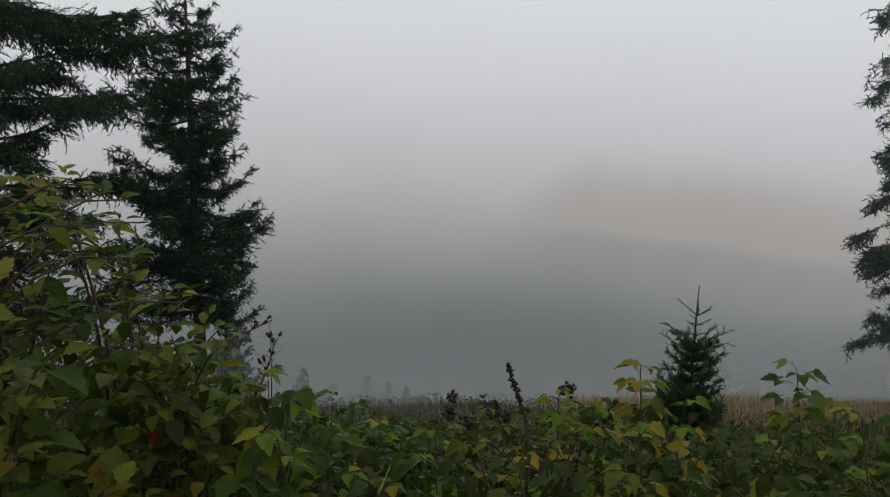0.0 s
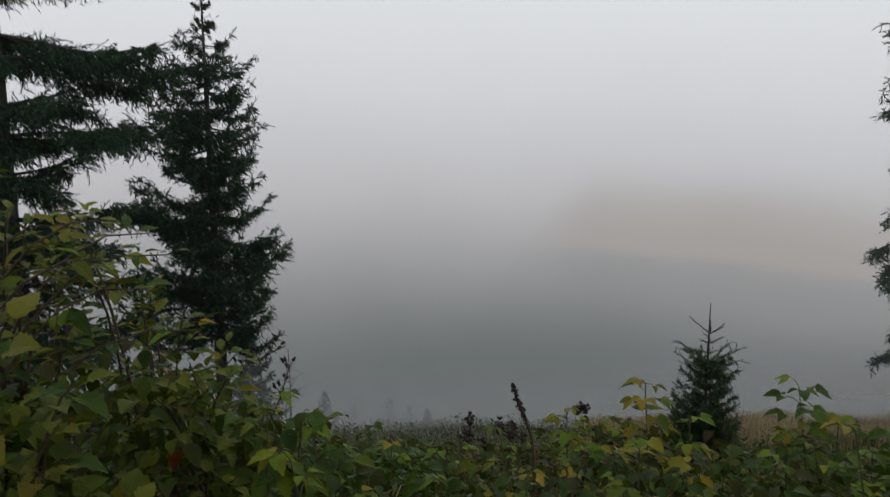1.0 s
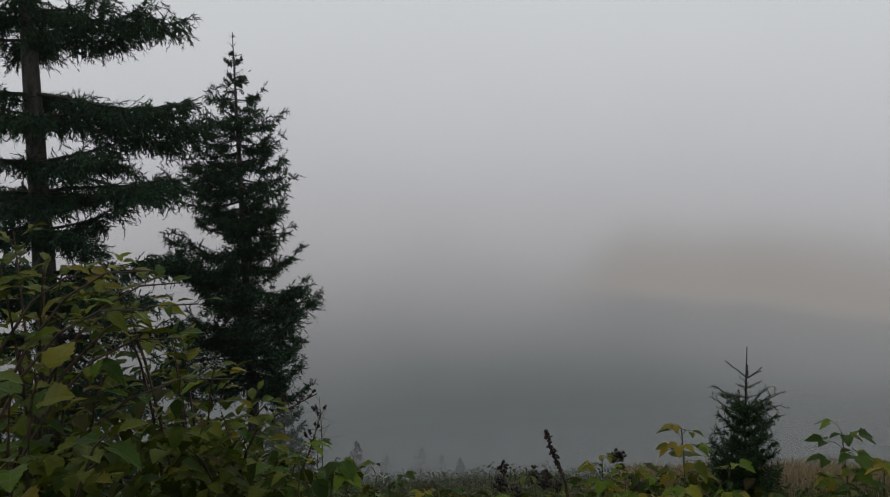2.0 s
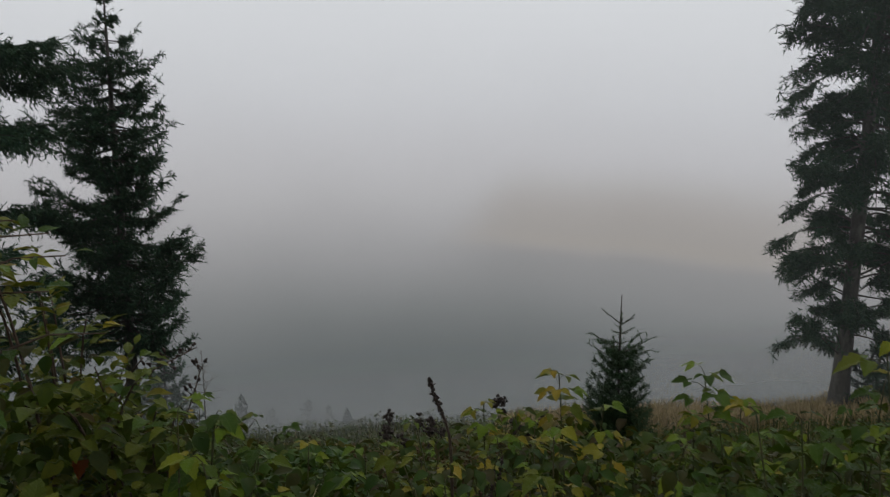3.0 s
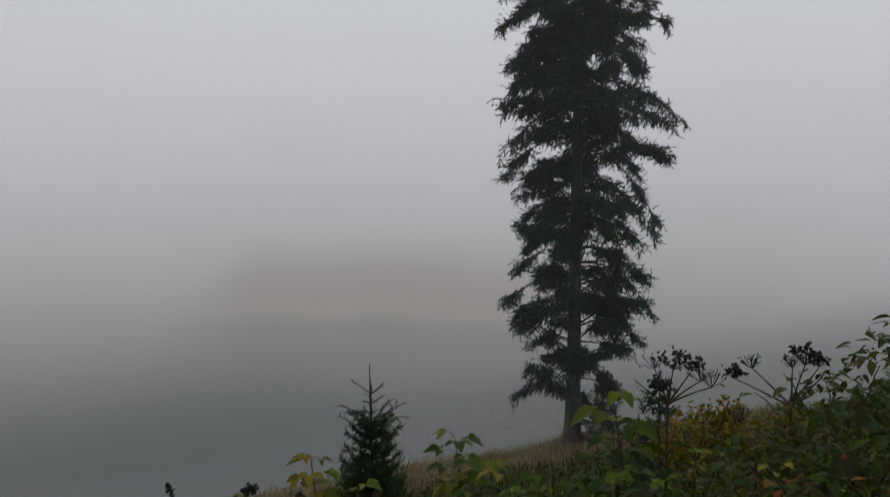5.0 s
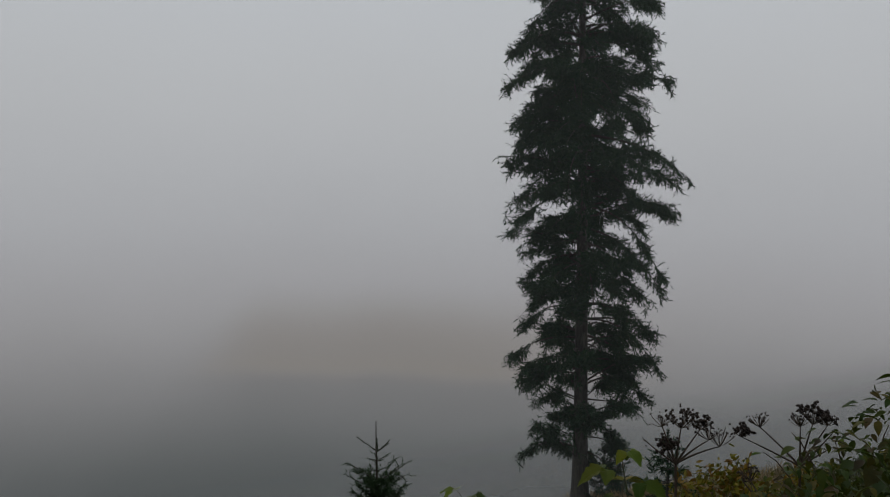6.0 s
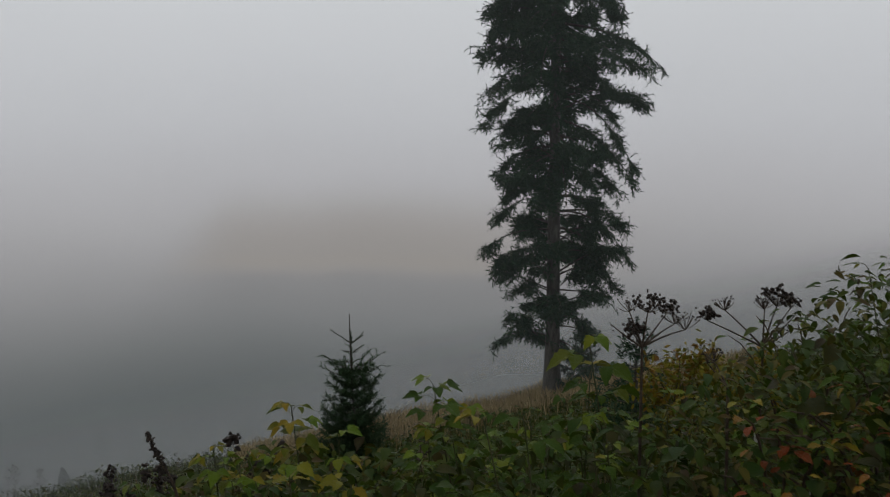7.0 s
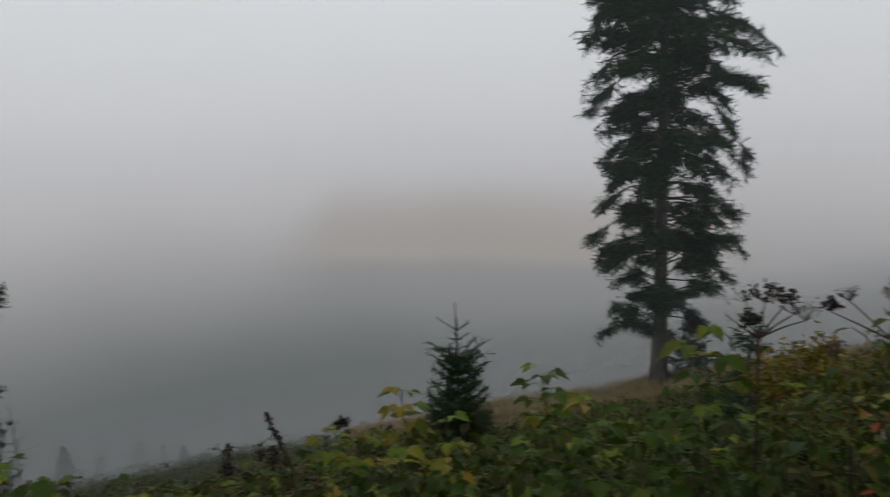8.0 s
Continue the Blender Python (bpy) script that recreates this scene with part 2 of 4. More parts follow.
# ---- fog: a glowing backdrop painted with it, and see-through sheets in place of mist ----
def ring_wall(name, radius, low, high, material, label, seg=96, rows=24):
    a = np.arange(seg) * 2 * np.pi / seg
    z = np.linspace(low, high, rows)
    v = np.stack([np.broadcast_to(radius * np.sin(a), (rows, seg)), np.broadcast_to(radius * np.cos(a), (rows, seg)), np.broadcast_to(z[:, None], (rows, seg))], -1)
    i = np.arange(rows - 1)[:, None] * seg + np.arange(seg)
    j = np.arange(rows - 1)[:, None] * seg + (np.arange(seg) + 1) % seg
    g = Geo()
    g.put(v.reshape(-1, 3), np.concatenate([np.stack([i, j, j + seg], -1).reshape(-1, 3), np.stack([i, j + seg, i + seg], -1).reshape(-1, 3)]))
    me = g.mesh(name, material)
    me.shade_smooth()
    return tagged(new(name, me), label, "backdrop", kind="structure")


# Haze, valley and hill are painted into the colour of a glowing wall.
def backdrop_material():
    m = Nodes("painted_fog_valley_glow")
    xyz = m.add("SeparateXYZ")
    m.link(m.coords(), xyz.inputs[0])
    x, y, z = xyz.outputs
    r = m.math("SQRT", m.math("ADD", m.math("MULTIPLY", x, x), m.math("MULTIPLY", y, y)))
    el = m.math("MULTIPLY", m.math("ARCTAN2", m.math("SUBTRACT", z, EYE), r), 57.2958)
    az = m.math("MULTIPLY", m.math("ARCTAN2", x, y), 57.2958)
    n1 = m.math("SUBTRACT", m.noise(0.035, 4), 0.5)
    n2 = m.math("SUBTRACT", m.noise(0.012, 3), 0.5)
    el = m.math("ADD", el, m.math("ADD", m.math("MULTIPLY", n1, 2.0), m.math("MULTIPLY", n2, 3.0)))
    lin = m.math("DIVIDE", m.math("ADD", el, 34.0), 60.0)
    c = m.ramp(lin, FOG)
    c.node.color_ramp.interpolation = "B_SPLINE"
    # the darker wooded valley bottom
    dx = m.math("DIVIDE", m.math("ADD", az, -3.0), 16.0)
    dy = m.math("DIVIDE", m.math("ADD", el, 20.0), 5.5)
    dark = m.math("POWER", 2.718, m.math("MULTIPLY", -1.0, m.math("ADD", m.math("MULTIPLY", dx, dx), m.math("MULTIPLY", dy, dy))))
    c = m.mix(m.math("MULTIPLY", dark, 0.6), c, (0.105, 0.122, 0.122))
    # the tan shoulder of the far hill with its dark foot
    rise = m.math("ADD", m.math("MULTIPLY", m.smooth(az, 2.0, 10.0), 5.2), -10.8)
    top = m.math("SUBTRACT", rise, el)
    foot = m.math("ADD", el, m.math("ADD", 9.9, m.math("MULTIPLY", az, 0.028)))
    span = m.math("MULTIPLY", m.smooth(az, 2.0, 11.0), m.math("SUBTRACT", 1.0, m.smooth(az, 23.0, 42.0)))
    hill = m.math("MULTIPLY", m.math("MULTIPLY", m.smooth(top, -2.0, 2.6), m.smooth(foot, -0.9, 0.9)), span)
    c = m.mix(m.math("MULTIPLY", hill, 0.48), c, (0.325, 0.292, 0.255))
    rim = m.math("MULTIPLY", m.math("MULTIPLY", m.smooth(foot, -0.3, 0.4), m.smooth(foot, 1.8, 0.5)), span)
    c = m.mix(m.math("MULTIPLY", rim, 0.1), c, (0.46, 0.41, 0.355))
    band = m.math("MULTIPLY", m.math("MULTIPLY", m.smooth(foot, 0.5, -0.5), m.smooth(foot, -4.0, -0.6)), span)
    c = m.mix(m.math("MULTIPLY", band, 0.22), c, (0.17, 0.165, 0.16))
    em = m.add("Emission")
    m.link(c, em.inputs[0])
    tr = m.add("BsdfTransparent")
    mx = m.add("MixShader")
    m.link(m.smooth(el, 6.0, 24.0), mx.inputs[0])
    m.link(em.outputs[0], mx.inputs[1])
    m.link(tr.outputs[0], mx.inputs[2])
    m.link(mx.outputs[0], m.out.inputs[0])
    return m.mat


def at_el(e):
    return (e + 34.0) / 60.0


# Fog brightness by elevation, painted as the backdrop's glow.
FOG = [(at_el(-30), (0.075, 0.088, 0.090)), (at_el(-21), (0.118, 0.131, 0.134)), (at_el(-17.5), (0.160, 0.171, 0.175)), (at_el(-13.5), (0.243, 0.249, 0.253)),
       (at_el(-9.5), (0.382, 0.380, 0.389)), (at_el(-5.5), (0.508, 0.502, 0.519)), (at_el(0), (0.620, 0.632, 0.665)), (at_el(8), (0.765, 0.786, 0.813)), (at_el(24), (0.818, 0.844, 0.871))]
ring_wall("backdrop", 105, -57.5, 62, backdrop_material(), "glowing backdrop painted with grey fog and faint tan hill")


# Haze is imitated by see-through grey surfaces; cover sets how much each veils.
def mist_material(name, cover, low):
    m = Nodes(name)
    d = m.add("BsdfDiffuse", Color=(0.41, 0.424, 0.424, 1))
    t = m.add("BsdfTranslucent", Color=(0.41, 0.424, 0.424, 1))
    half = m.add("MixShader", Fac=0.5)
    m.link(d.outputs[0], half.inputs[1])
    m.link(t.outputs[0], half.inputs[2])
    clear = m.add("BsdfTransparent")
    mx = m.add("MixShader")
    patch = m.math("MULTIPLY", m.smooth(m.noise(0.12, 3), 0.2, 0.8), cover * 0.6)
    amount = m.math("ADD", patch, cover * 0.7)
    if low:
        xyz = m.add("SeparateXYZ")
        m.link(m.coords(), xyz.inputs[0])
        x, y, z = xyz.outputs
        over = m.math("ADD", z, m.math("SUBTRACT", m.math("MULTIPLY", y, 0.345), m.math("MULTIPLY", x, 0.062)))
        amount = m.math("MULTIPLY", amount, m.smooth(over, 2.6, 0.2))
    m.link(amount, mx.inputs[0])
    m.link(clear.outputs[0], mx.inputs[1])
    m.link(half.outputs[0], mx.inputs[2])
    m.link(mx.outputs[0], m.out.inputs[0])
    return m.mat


# Radius and cover of the added sheets, ringed about the camera's place.
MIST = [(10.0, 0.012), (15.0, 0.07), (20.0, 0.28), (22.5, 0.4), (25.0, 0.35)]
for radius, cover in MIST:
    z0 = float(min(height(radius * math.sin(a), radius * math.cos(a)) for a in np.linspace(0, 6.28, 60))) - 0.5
    ring_wall("mist_backdrop", radius, z0, 3.0 if radius > 18 else 14.0, mist_material("mist_stand_in_sheet", cover, radius > 18), "translucent grey sheet standing in for mist on the slope")


# ---- spruces ----
def needles(geo, start, d, length, rng, size, step, slim=0.17):
    """Needle tufts along many twigs at once: start, d (n,3), length (n,)."""
    n = len(start)
    k = max(3, int(round(float(np.mean(length)) / step)))
    s = (np.arange(k) + 0.5) / k
    base = start[:, None] + d[:, None] * (length[:, None] * s)[..., None]
    base = base.reshape(-1, 3)
    dd = np.repeat(d, k, axis=0)
    r = rng.normal(size=dd.shape)
    side = np.cross(dd, r)
    side /= np.linalg.norm(side, axis=1)[:, None] + 1e-9
    out = side * 0.7 + dd * 0.8
    wide = np.cross(out, rng.normal(size=dd.shape))
    wide /= np.linalg.norm(wide, axis=1)[:, None] + 1e-9
    ln = size * rng.uniform(0.7, 1.3, (len(dd), 1))
    w = size * slim
    v = np.stack([base - wide * w, base + wide * w, base + out * ln], 1).reshape(-1, 3)
    geo.put(v, np.arange(len(v)))
    # the twig itself
    w2 = np.cross(d, rng.normal(size=d.shape))
    w2 /= np.linalg.norm(w2, axis=1)[:, None] + 1e-9
    v = np.stack([start - w2 * size * 0.12, start + w2 * size * 0.12, start + d * (length[:, None] + size * 0.6)], 1).reshape(-1, 3)
    geo.put(v, np.arange(len(v)))


def unit(v):
    return v / (np.linalg.norm(v, axis=-1, keepdims=True) + 1e-9)


def bough(wood, leaf, root, az, length, rng, bend, hang, size, step, bare=0.12, thick=0.02, density=1.0, blunt=0.13, clump=0.0, spread=0.4, longest=0.75, fuzz=0.55, slim=0.17):
    """One bough: a bent limb, side shoots in its plane and finer twigs that hang from them."""
    n = 9
    s = np.linspace(0, 1, n)
    out = np.array([math.sin(az), math.cos(az), 0.0])
    across = np.array([out[1], -out[0], 0.0])
    wob = rng.normal(0, 0.07, (2,))
    pts = root + out * (length * s)[:, None] + across * (length * (wob[0] * s + wob[1] * s ** 2))[:, None]
    pts[:, 2] += length * (bend[0] * s + bend[1] * s ** 2 + bend[2] * s ** 3)
    if isinstance(wood, list):
        wood.append(Geo())
        wood[-1].tube(pts, thick * (1 - 0.95 * s), 4)
    else:
        wood.tube(pts, thick * (1 - 0.95 * s), 4)
    m = max(4, int(length * 17 * density))
    at = rng.uniform(bare, 1.0, m)
    heap = rng.uniform(0.25, 1.0, max(2, int(length * 2.2)))
    at = np.where(rng.random(m) < clump, np.clip(rng.choice(heap, m) + rng.normal(0, 0.07, m), bare, 1.0), at)
    at = np.sort(at)
    pos = np.stack([np.interp(at, s, pts[:, i]) for i in range(3)], -1)
    tang = unit(np.stack([np.interp(at, s, np.gradient(pts[:, i])) for i in range(3)], -1))
    sgn = np.where(np.arange(m) % 2, 1, -1)[:, None]
    d1 = unit(tang * rng.uniform(0.5, 0.9, (m, 1)) + sgn * across * rng.uniform(0.4, 1.0, (m, 1)) + np.array([0, 0, -1.0]) * hang * rng.uniform(-0.35, 1.4, (m, 1)))
    l1 = length * (spread * (1 - at) * (1 - blunt) + blunt) * rng.uniform(0.5, 1.3, m)
    l1 = np.clip(l1, min(0.10, 0.28 * length), longest)
    needles(leaf, pos, d1, l1, rng, size, step, slim)
    # fine twigs on the shoots
    reps = 5
    f = rng.uniform(0.2, 1.0, (m, reps))
    p2 = (pos[:, None] + d1[:, None] * (l1[:, None] * f)[..., None]).reshape(-1, 3)
    dd = np.repeat(d1, reps, 0)
    d2 = unit(dd * 0.6 + rng.normal(0, fuzz, dd.shape) + np.array([0, 0, -1.0]) * hang * 1.1)
    l2 = np.repeat(l1, reps) * rng.uniform(0.25, 0.55, m * reps) + min(0.04, 0.12 * length)
    needles(leaf, p2, d2, l2, rng, size, step, slim)
    tip = unit(tang[-1:] + np.array([[0, 0, 0.15]]))
    needles(leaf, pts[-1:], tip, np.array([min(0.10, 0.2 * length)]), rng, size, step * 0.6)


def spruce(name, at, tall, trunk_r, levels, reach, label, rng, bend=(-0.25, 0.1, 0.3), hang=0.35, size=0.06, step=0.03, lean=(0, 0),
           crown_from=0.2, per_level=6, jitter=0.3, loose=0.0, vary=(0.72, 1.12), skip=0.0, front_clear=0.0, needle=NEEDLE, density=1.0, curve=0.0, blunt=0.13, clump=0.0, wobble=0.07, spread=0.4, longest=0.75, fuzz=0.55, bare=None, tip_lift=0.35, group="conifers on the slope"):
    """reach(h, az) gives a bough's length at the height h for the bearing az."""
    ob = thing(name, at, label, "tree", group)
    trunk, leaf = Geo(), Geo()
    wood = [] if tall > 5 else trunk
    s = np.linspace(0, 1, 24)
    line = np.stack([lean[0] * s * tall + curve * tall * np.sin(s * 3.1), lean[1] * s * tall, s * tall], -1)
    flare = 1 + 0.45 * np.exp(-s * 26)
    trunk.tube(line, np.maximum(trunk_r * (1 - s) ** 0.85 * flare, 0.006), 12)
    to_eye = math.atan2(-at[0], -at[1])
    for i in range(levels):
        u = (i + rng.uniform(-jitter, jitter)) / levels
        h = tall * (crown_from + (0.985 - crown_from) * min(max(u, 0), 1))
        spin = rng.uniform(0, 6.28)
        count = max(4, round(per_level * min(1.0, 0.35 + 0.8 * reach(h, spin))))
        for k in range(count):
            az = spin + k * 6.283 / count + rng.uniform(-0.35, 0.35)
            if loose:
                v = min(max((i + rng.uniform(-loose, loose)) / levels, 0), 1)
                h = tall * (crown_from + (0.985 - crown_from) * v)
            if rng.random() < skip:
                continue
            away = math.cos(az - to_eye)
            if away > 0.25 and rng.random() < front_clear * (1 - u) ** 2:
                continue
            ln = reach(h, az) * rng.uniform(*vary)
            if ln < 0.05:
                continue
            root = np.array([np.interp(h, line[:, 2], line[:, 0]), np.interp(h, line[:, 2], line[:, 1]), h])
            b = (bend[0] + rng.normal(0, wobble) + tip_lift * max(0, u - 0.75) * 4, bend[1] + rng.normal(0, 0.8 * wobble), bend[2])
            bough(wood, leaf, root, az, ln, rng, b, hang, size, step, bare=bare(h, az) if bare else 0.12, thick=0.007 + 0.012 * ln, density=density, blunt=blunt, clump=clump, spread=spread, longest=longest, fuzz=fuzz)
    for u in np.linspace(0.9, 0.99, 6) if tall < 9 else ():
        root = np.array([[np.interp(u, s, line[:, k]) for k in range(3)]]).repeat(4, 0)
        a = rng.uniform(0, 6.28) + np.arange(4) * 1.571 + rng.uniform(-0.3, 0.3, 4)
        needles(leaf, root, unit(np.stack([np.sin(a), np.cos(a), rng.uniform(0.2, 1.0, 4)], -1)), tall * (0.005 + 0.25 * (1 - u)) * rng.uniform(0.6, 1.1, 4), rng, size * 0.7, step)
    needles(leaf, line[-3:-2], np.array([[0, 0, 1.0]]), np.array([tall * 0.03]), rng, size, step * 0.5)
    part("trunk", trunk, BARK, ob, "grey-brown scaly bark", True)
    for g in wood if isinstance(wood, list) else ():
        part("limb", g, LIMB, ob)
    part("crown", leaf, needle, ob)
    return ob


def bump_at(x, centre, width):
    return math.exp(-((x - centre) / width) ** 2)


# The screen's right is the bearing 90 degrees clockwise from the line of sight: side() is +1 there, -1 to the left.
def side(az, tree):
    return math.sin(az - math.atan2(tree[0], tree[1]))


def on_ground(x, y, sink=0.05):
    return (x, y, float(height(x, y)) - sink)


OLD = on_ground(9.85, 15.95)


def old_reach(h, az):
    s = side(az, OLD)
    left = np.interp(h, [1.0, 1.5, 2.5, 3.5, 4.5, 5.6, 7.0, 8.0, 8.9, 10.4, 12.0, 14.0, 17.5], [0.95, 1.3, 1.1, 1.25, 1.5, 1.4, 1.55, 1.75, 1.8, 1.5, 1.35, 1.05, 0.05])
    right = np.interp(h, [1.0, 1.5, 2.2, 3.2, 4.3, 5.4, 6.2, 7.0, 7.8, 8.4, 8.9, 10.4, 12.0, 14.0, 17.5], [0.8, 1.0, 1.3, 1.55, 1.65, 1.45, 1.75, 1.9, 1.8, 2.35, 1.75, 1.75, 1.5, 1.1, 0.05])
    return 1.07 * float(left + (right - left) * (0.5 + 0.5 * s))


def old_bare(h, az):
    """The low boughs on one side carry leaves only at their hanging ends."""
    return 0.5 if side(az, OLD) > 0.3 and h < 5.2 else 0.16


spruce("old_spruce", OLD, 17.5, 0.175, 60, old_reach, "tall old spruce with drooping boughs and bare lower trunk", np.random.default_rng(11),
       bend=(0.16, -0.12, -0.22), hang=0.55, size=0.065, step=0.026, crown_from=0.075, per_level=11, loose=2.5, skip=0.3, vary=(0.5, 1.06), front_clear=0.9, blunt=0.28, clump=0.85, wobble=0.27,
       density=1.35, spread=0.12, longest=0.36, fuzz=0.9, bare=old_bare, tip_lift=0.1, lean=(0.0, 0.0), curve=0.004)

MID = on_ground(-3.9, 12.95)


def mid_reach(h, az):
    s = side(az, MID)
    left = np.interp(h, [2.2, 2.7, 3.3, 4.0, 4.5, 5.0, 5.5, 6.0, 6.5, 6.9, 7.3, 7.7, 8.1], [0.6, 1.85, 1.3, 1.15, 1.55, 1.0, 1.2, 1.15, 0.95, 0.7, 0.25, 0.1, 0.03])
    right = np.interp(h, [1.9, 2.6, 3.3, 4.0, 4.5, 5.2, 5.7, 6.2, 6.6, 6.9, 7.3, 7.7, 8.1], [0.9, 1.2, 1.25, 1.15, 0.8, 1.0, 0.85, 0.85, 0.9, 0.55, 0.25, 0.14, 0.03])
    return float(left + (right - left) * (0.5 + 0.5 * s))


spruce("spruce", MID, 8.1, 0.125, 17, mid_reach, "dark conical spruce with upturned branch tips and bare leader", np.random.default_rng(5),
       bend=(-0.30, -0.02, 0.55), hang=0.25, size=0.05, step=0.023, crown_from=0.30, per_level=14, loose=0.35, skip=0.08, vary=(0.4, 1.05), clump=0.3, wobble=0.11, density=1.6,
       spread=0.27, longest=0.34, blunt=0.13, fuzz=0.65, lean=(-0.016, 0))

BIG = on_ground(-6.0, 10.6)


def big_reach(h, az):
    r = np.interp(h, [0.8, 2.0, 3.5, 5.0, 7.0, 9.0, 12.5], [1.5, 1.9, 2.1, 2.15, 2.0, 1.5, 0.1])
    return float(r) * (0.72 + 0.34 * max(0.0, side(az, BIG)))


spruce("spruce", BIG, 12.5, 0.2, 23, big_reach, "large dark spruce with long level boughs and hanging twigs", np.random.default_rng(8),
       bend=(0.0, -0.14, 0.18), hang=0.6, size=0.055, step=0.024, crown_from=0.08, per_level=9, jitter=0.25, vary=(0.55, 1.04), skip=0.1, wobble=0.1, clump=0.45, density=1.7,
       spread=0.15, longest=0.36, blunt=0.2, fuzz=0.65)


def cone_reach(tall, wide):
    return lambda h, az: max(0.0, wide * (1 - h / tall) ** 0.8)


def small_spruce(x, y, tall, wide, seed, label, name="young_spruce", size=0.05, levels=12):
    return spruce(name, on_ground(x, y), tall, 0.02 + tall * 0.011, levels, cone_reach(tall, wide), label, np.random.default_rng(seed), bend=(-0.1, 0.1, 0.25), hang=0.25,
                  size=size, step=0.035, crown_from=0.04, per_level=7, density=1.0)


small_spruce(-5.6, 21.2, 3.2, 1.0, 21, "misty young spruce beyond the larger ones", size=0.08)
small_spruce(-3.9, 22.8, 1.5, 0.45, 22, "small spruce half hidden in the herbs")
small_spruce(-0.9, 23.2, 0.9, 0.26, 23, "small spruce fading into the mist")
small_spruce(4.93, 6.40, 1.55, 0.55, 24, "small dark spruce behind the hogweed", size=0.04)
small_spruce(10.45, 15.6, 1.9, 0.6, 25, "bushy young spruce beside the old trunk", size=0.06)
small_spruce(-4.5, 11.2, 2.6, 0.9, 27, "dark young spruce below the large ones", size=0.05)
for k, (x, y, h) in enumerate([(-1.6, 25.6, 1.2), (-2.3, 25.9, 1.5), (-0.4, 25.4, 0.9), (1.2, 23.2, 0.5), (-3.4, 25.5, 1.3), (-1.0, 23.4, 0.5)]):
    small_spruce(x, y, h, 0.34 * h, 40 + k, "small spruce fading into the mist", levels=8)


def sapling():
    """The spruce sapling with a bare leader and a whorl of thin shoots."""
    x, y = 1.60, 5.06
    z = float(height(x, y)) - 0.05
    tall = 0.36 - z
    rng = np.random.default_rng(31)
    ob = thing("spruce_sapling", (x, y, z), "young spruce sapling with bare leader among the brambles", "tree", "conifers on the slope")
    trunk, leaf = Geo(), Geo()
    wood = trunk
    s = np.linspace(0, 1, 12)
    trunk.tube(np.stack([0.012 * np.sin(s * 5), 0 * s, s * tall], -1), 0.017 * (1 - s) + 0.0028, 6)
    for h, n, ln, rise in ((tall - 0.20, 5, 0.12, 0.75), (tall - 0.26, 4, 0.07, 0.35), (tall - 0.33, 4, 0.06, 0.3), (tall - 0.40, 8, 0.18, 0.7), (tall - 0.46, 7, 0.18, 0.5)):
        for k in range(n):
            a = k * 6.283 / n + rng.uniform(-0.3, 0.3)
            l2 = ln * rng.uniform(0.7, 1.25)
            d = np.array([math.sin(a), math.cos(a), rise])
            p = np.array([0, 0, h]) + d * (np.linspace(0, 1, 4) * l2)[:, None]
            wood.tube(p, [0.003, 0.0025, 0.002, 0.0012], 4)
            needles(leaf, p[:1], unit(d)[None], np.array([l2 * 1.2]), rng, 0.017, 0.004, 0.13)
            if h < tall - 0.35:
                q = np.linspace(0.3, 1, 6)[:, None]
                st = np.array([0, 0, h]) + d * q * l2
                d2 = unit(d + rng.normal(0, 0.8, (6, 3)))
                needles(leaf, st, d2, np.full(6, 0.055), rng, 0.016, 0.005, 0.14)
    for i in range(18):
        h = tall - 0.44 - i * 0.07
        if h < 0.05:
            break
        for k in range(8):
            a = i * 1.3 + k * 0.785 + rng.uniform(-0.3, 0.3)
            ln = (0.12 + 0.009 * min(i, 9)) * rng.uniform(0.55, 1.2)
            bough(wood, leaf, np.array([0, 0, h]), a, ln, rng, (0.55, 0.2, 0.0), 0.0, 0.013, 0.005, thick=0.004, density=6.0, slim=0.15)
    part("trunk", trunk, LIMB, ob)
    part("crown", leaf, YOUNG, ob)


sapling()


# ---- leaves ----
LEAF_MESHES = {}


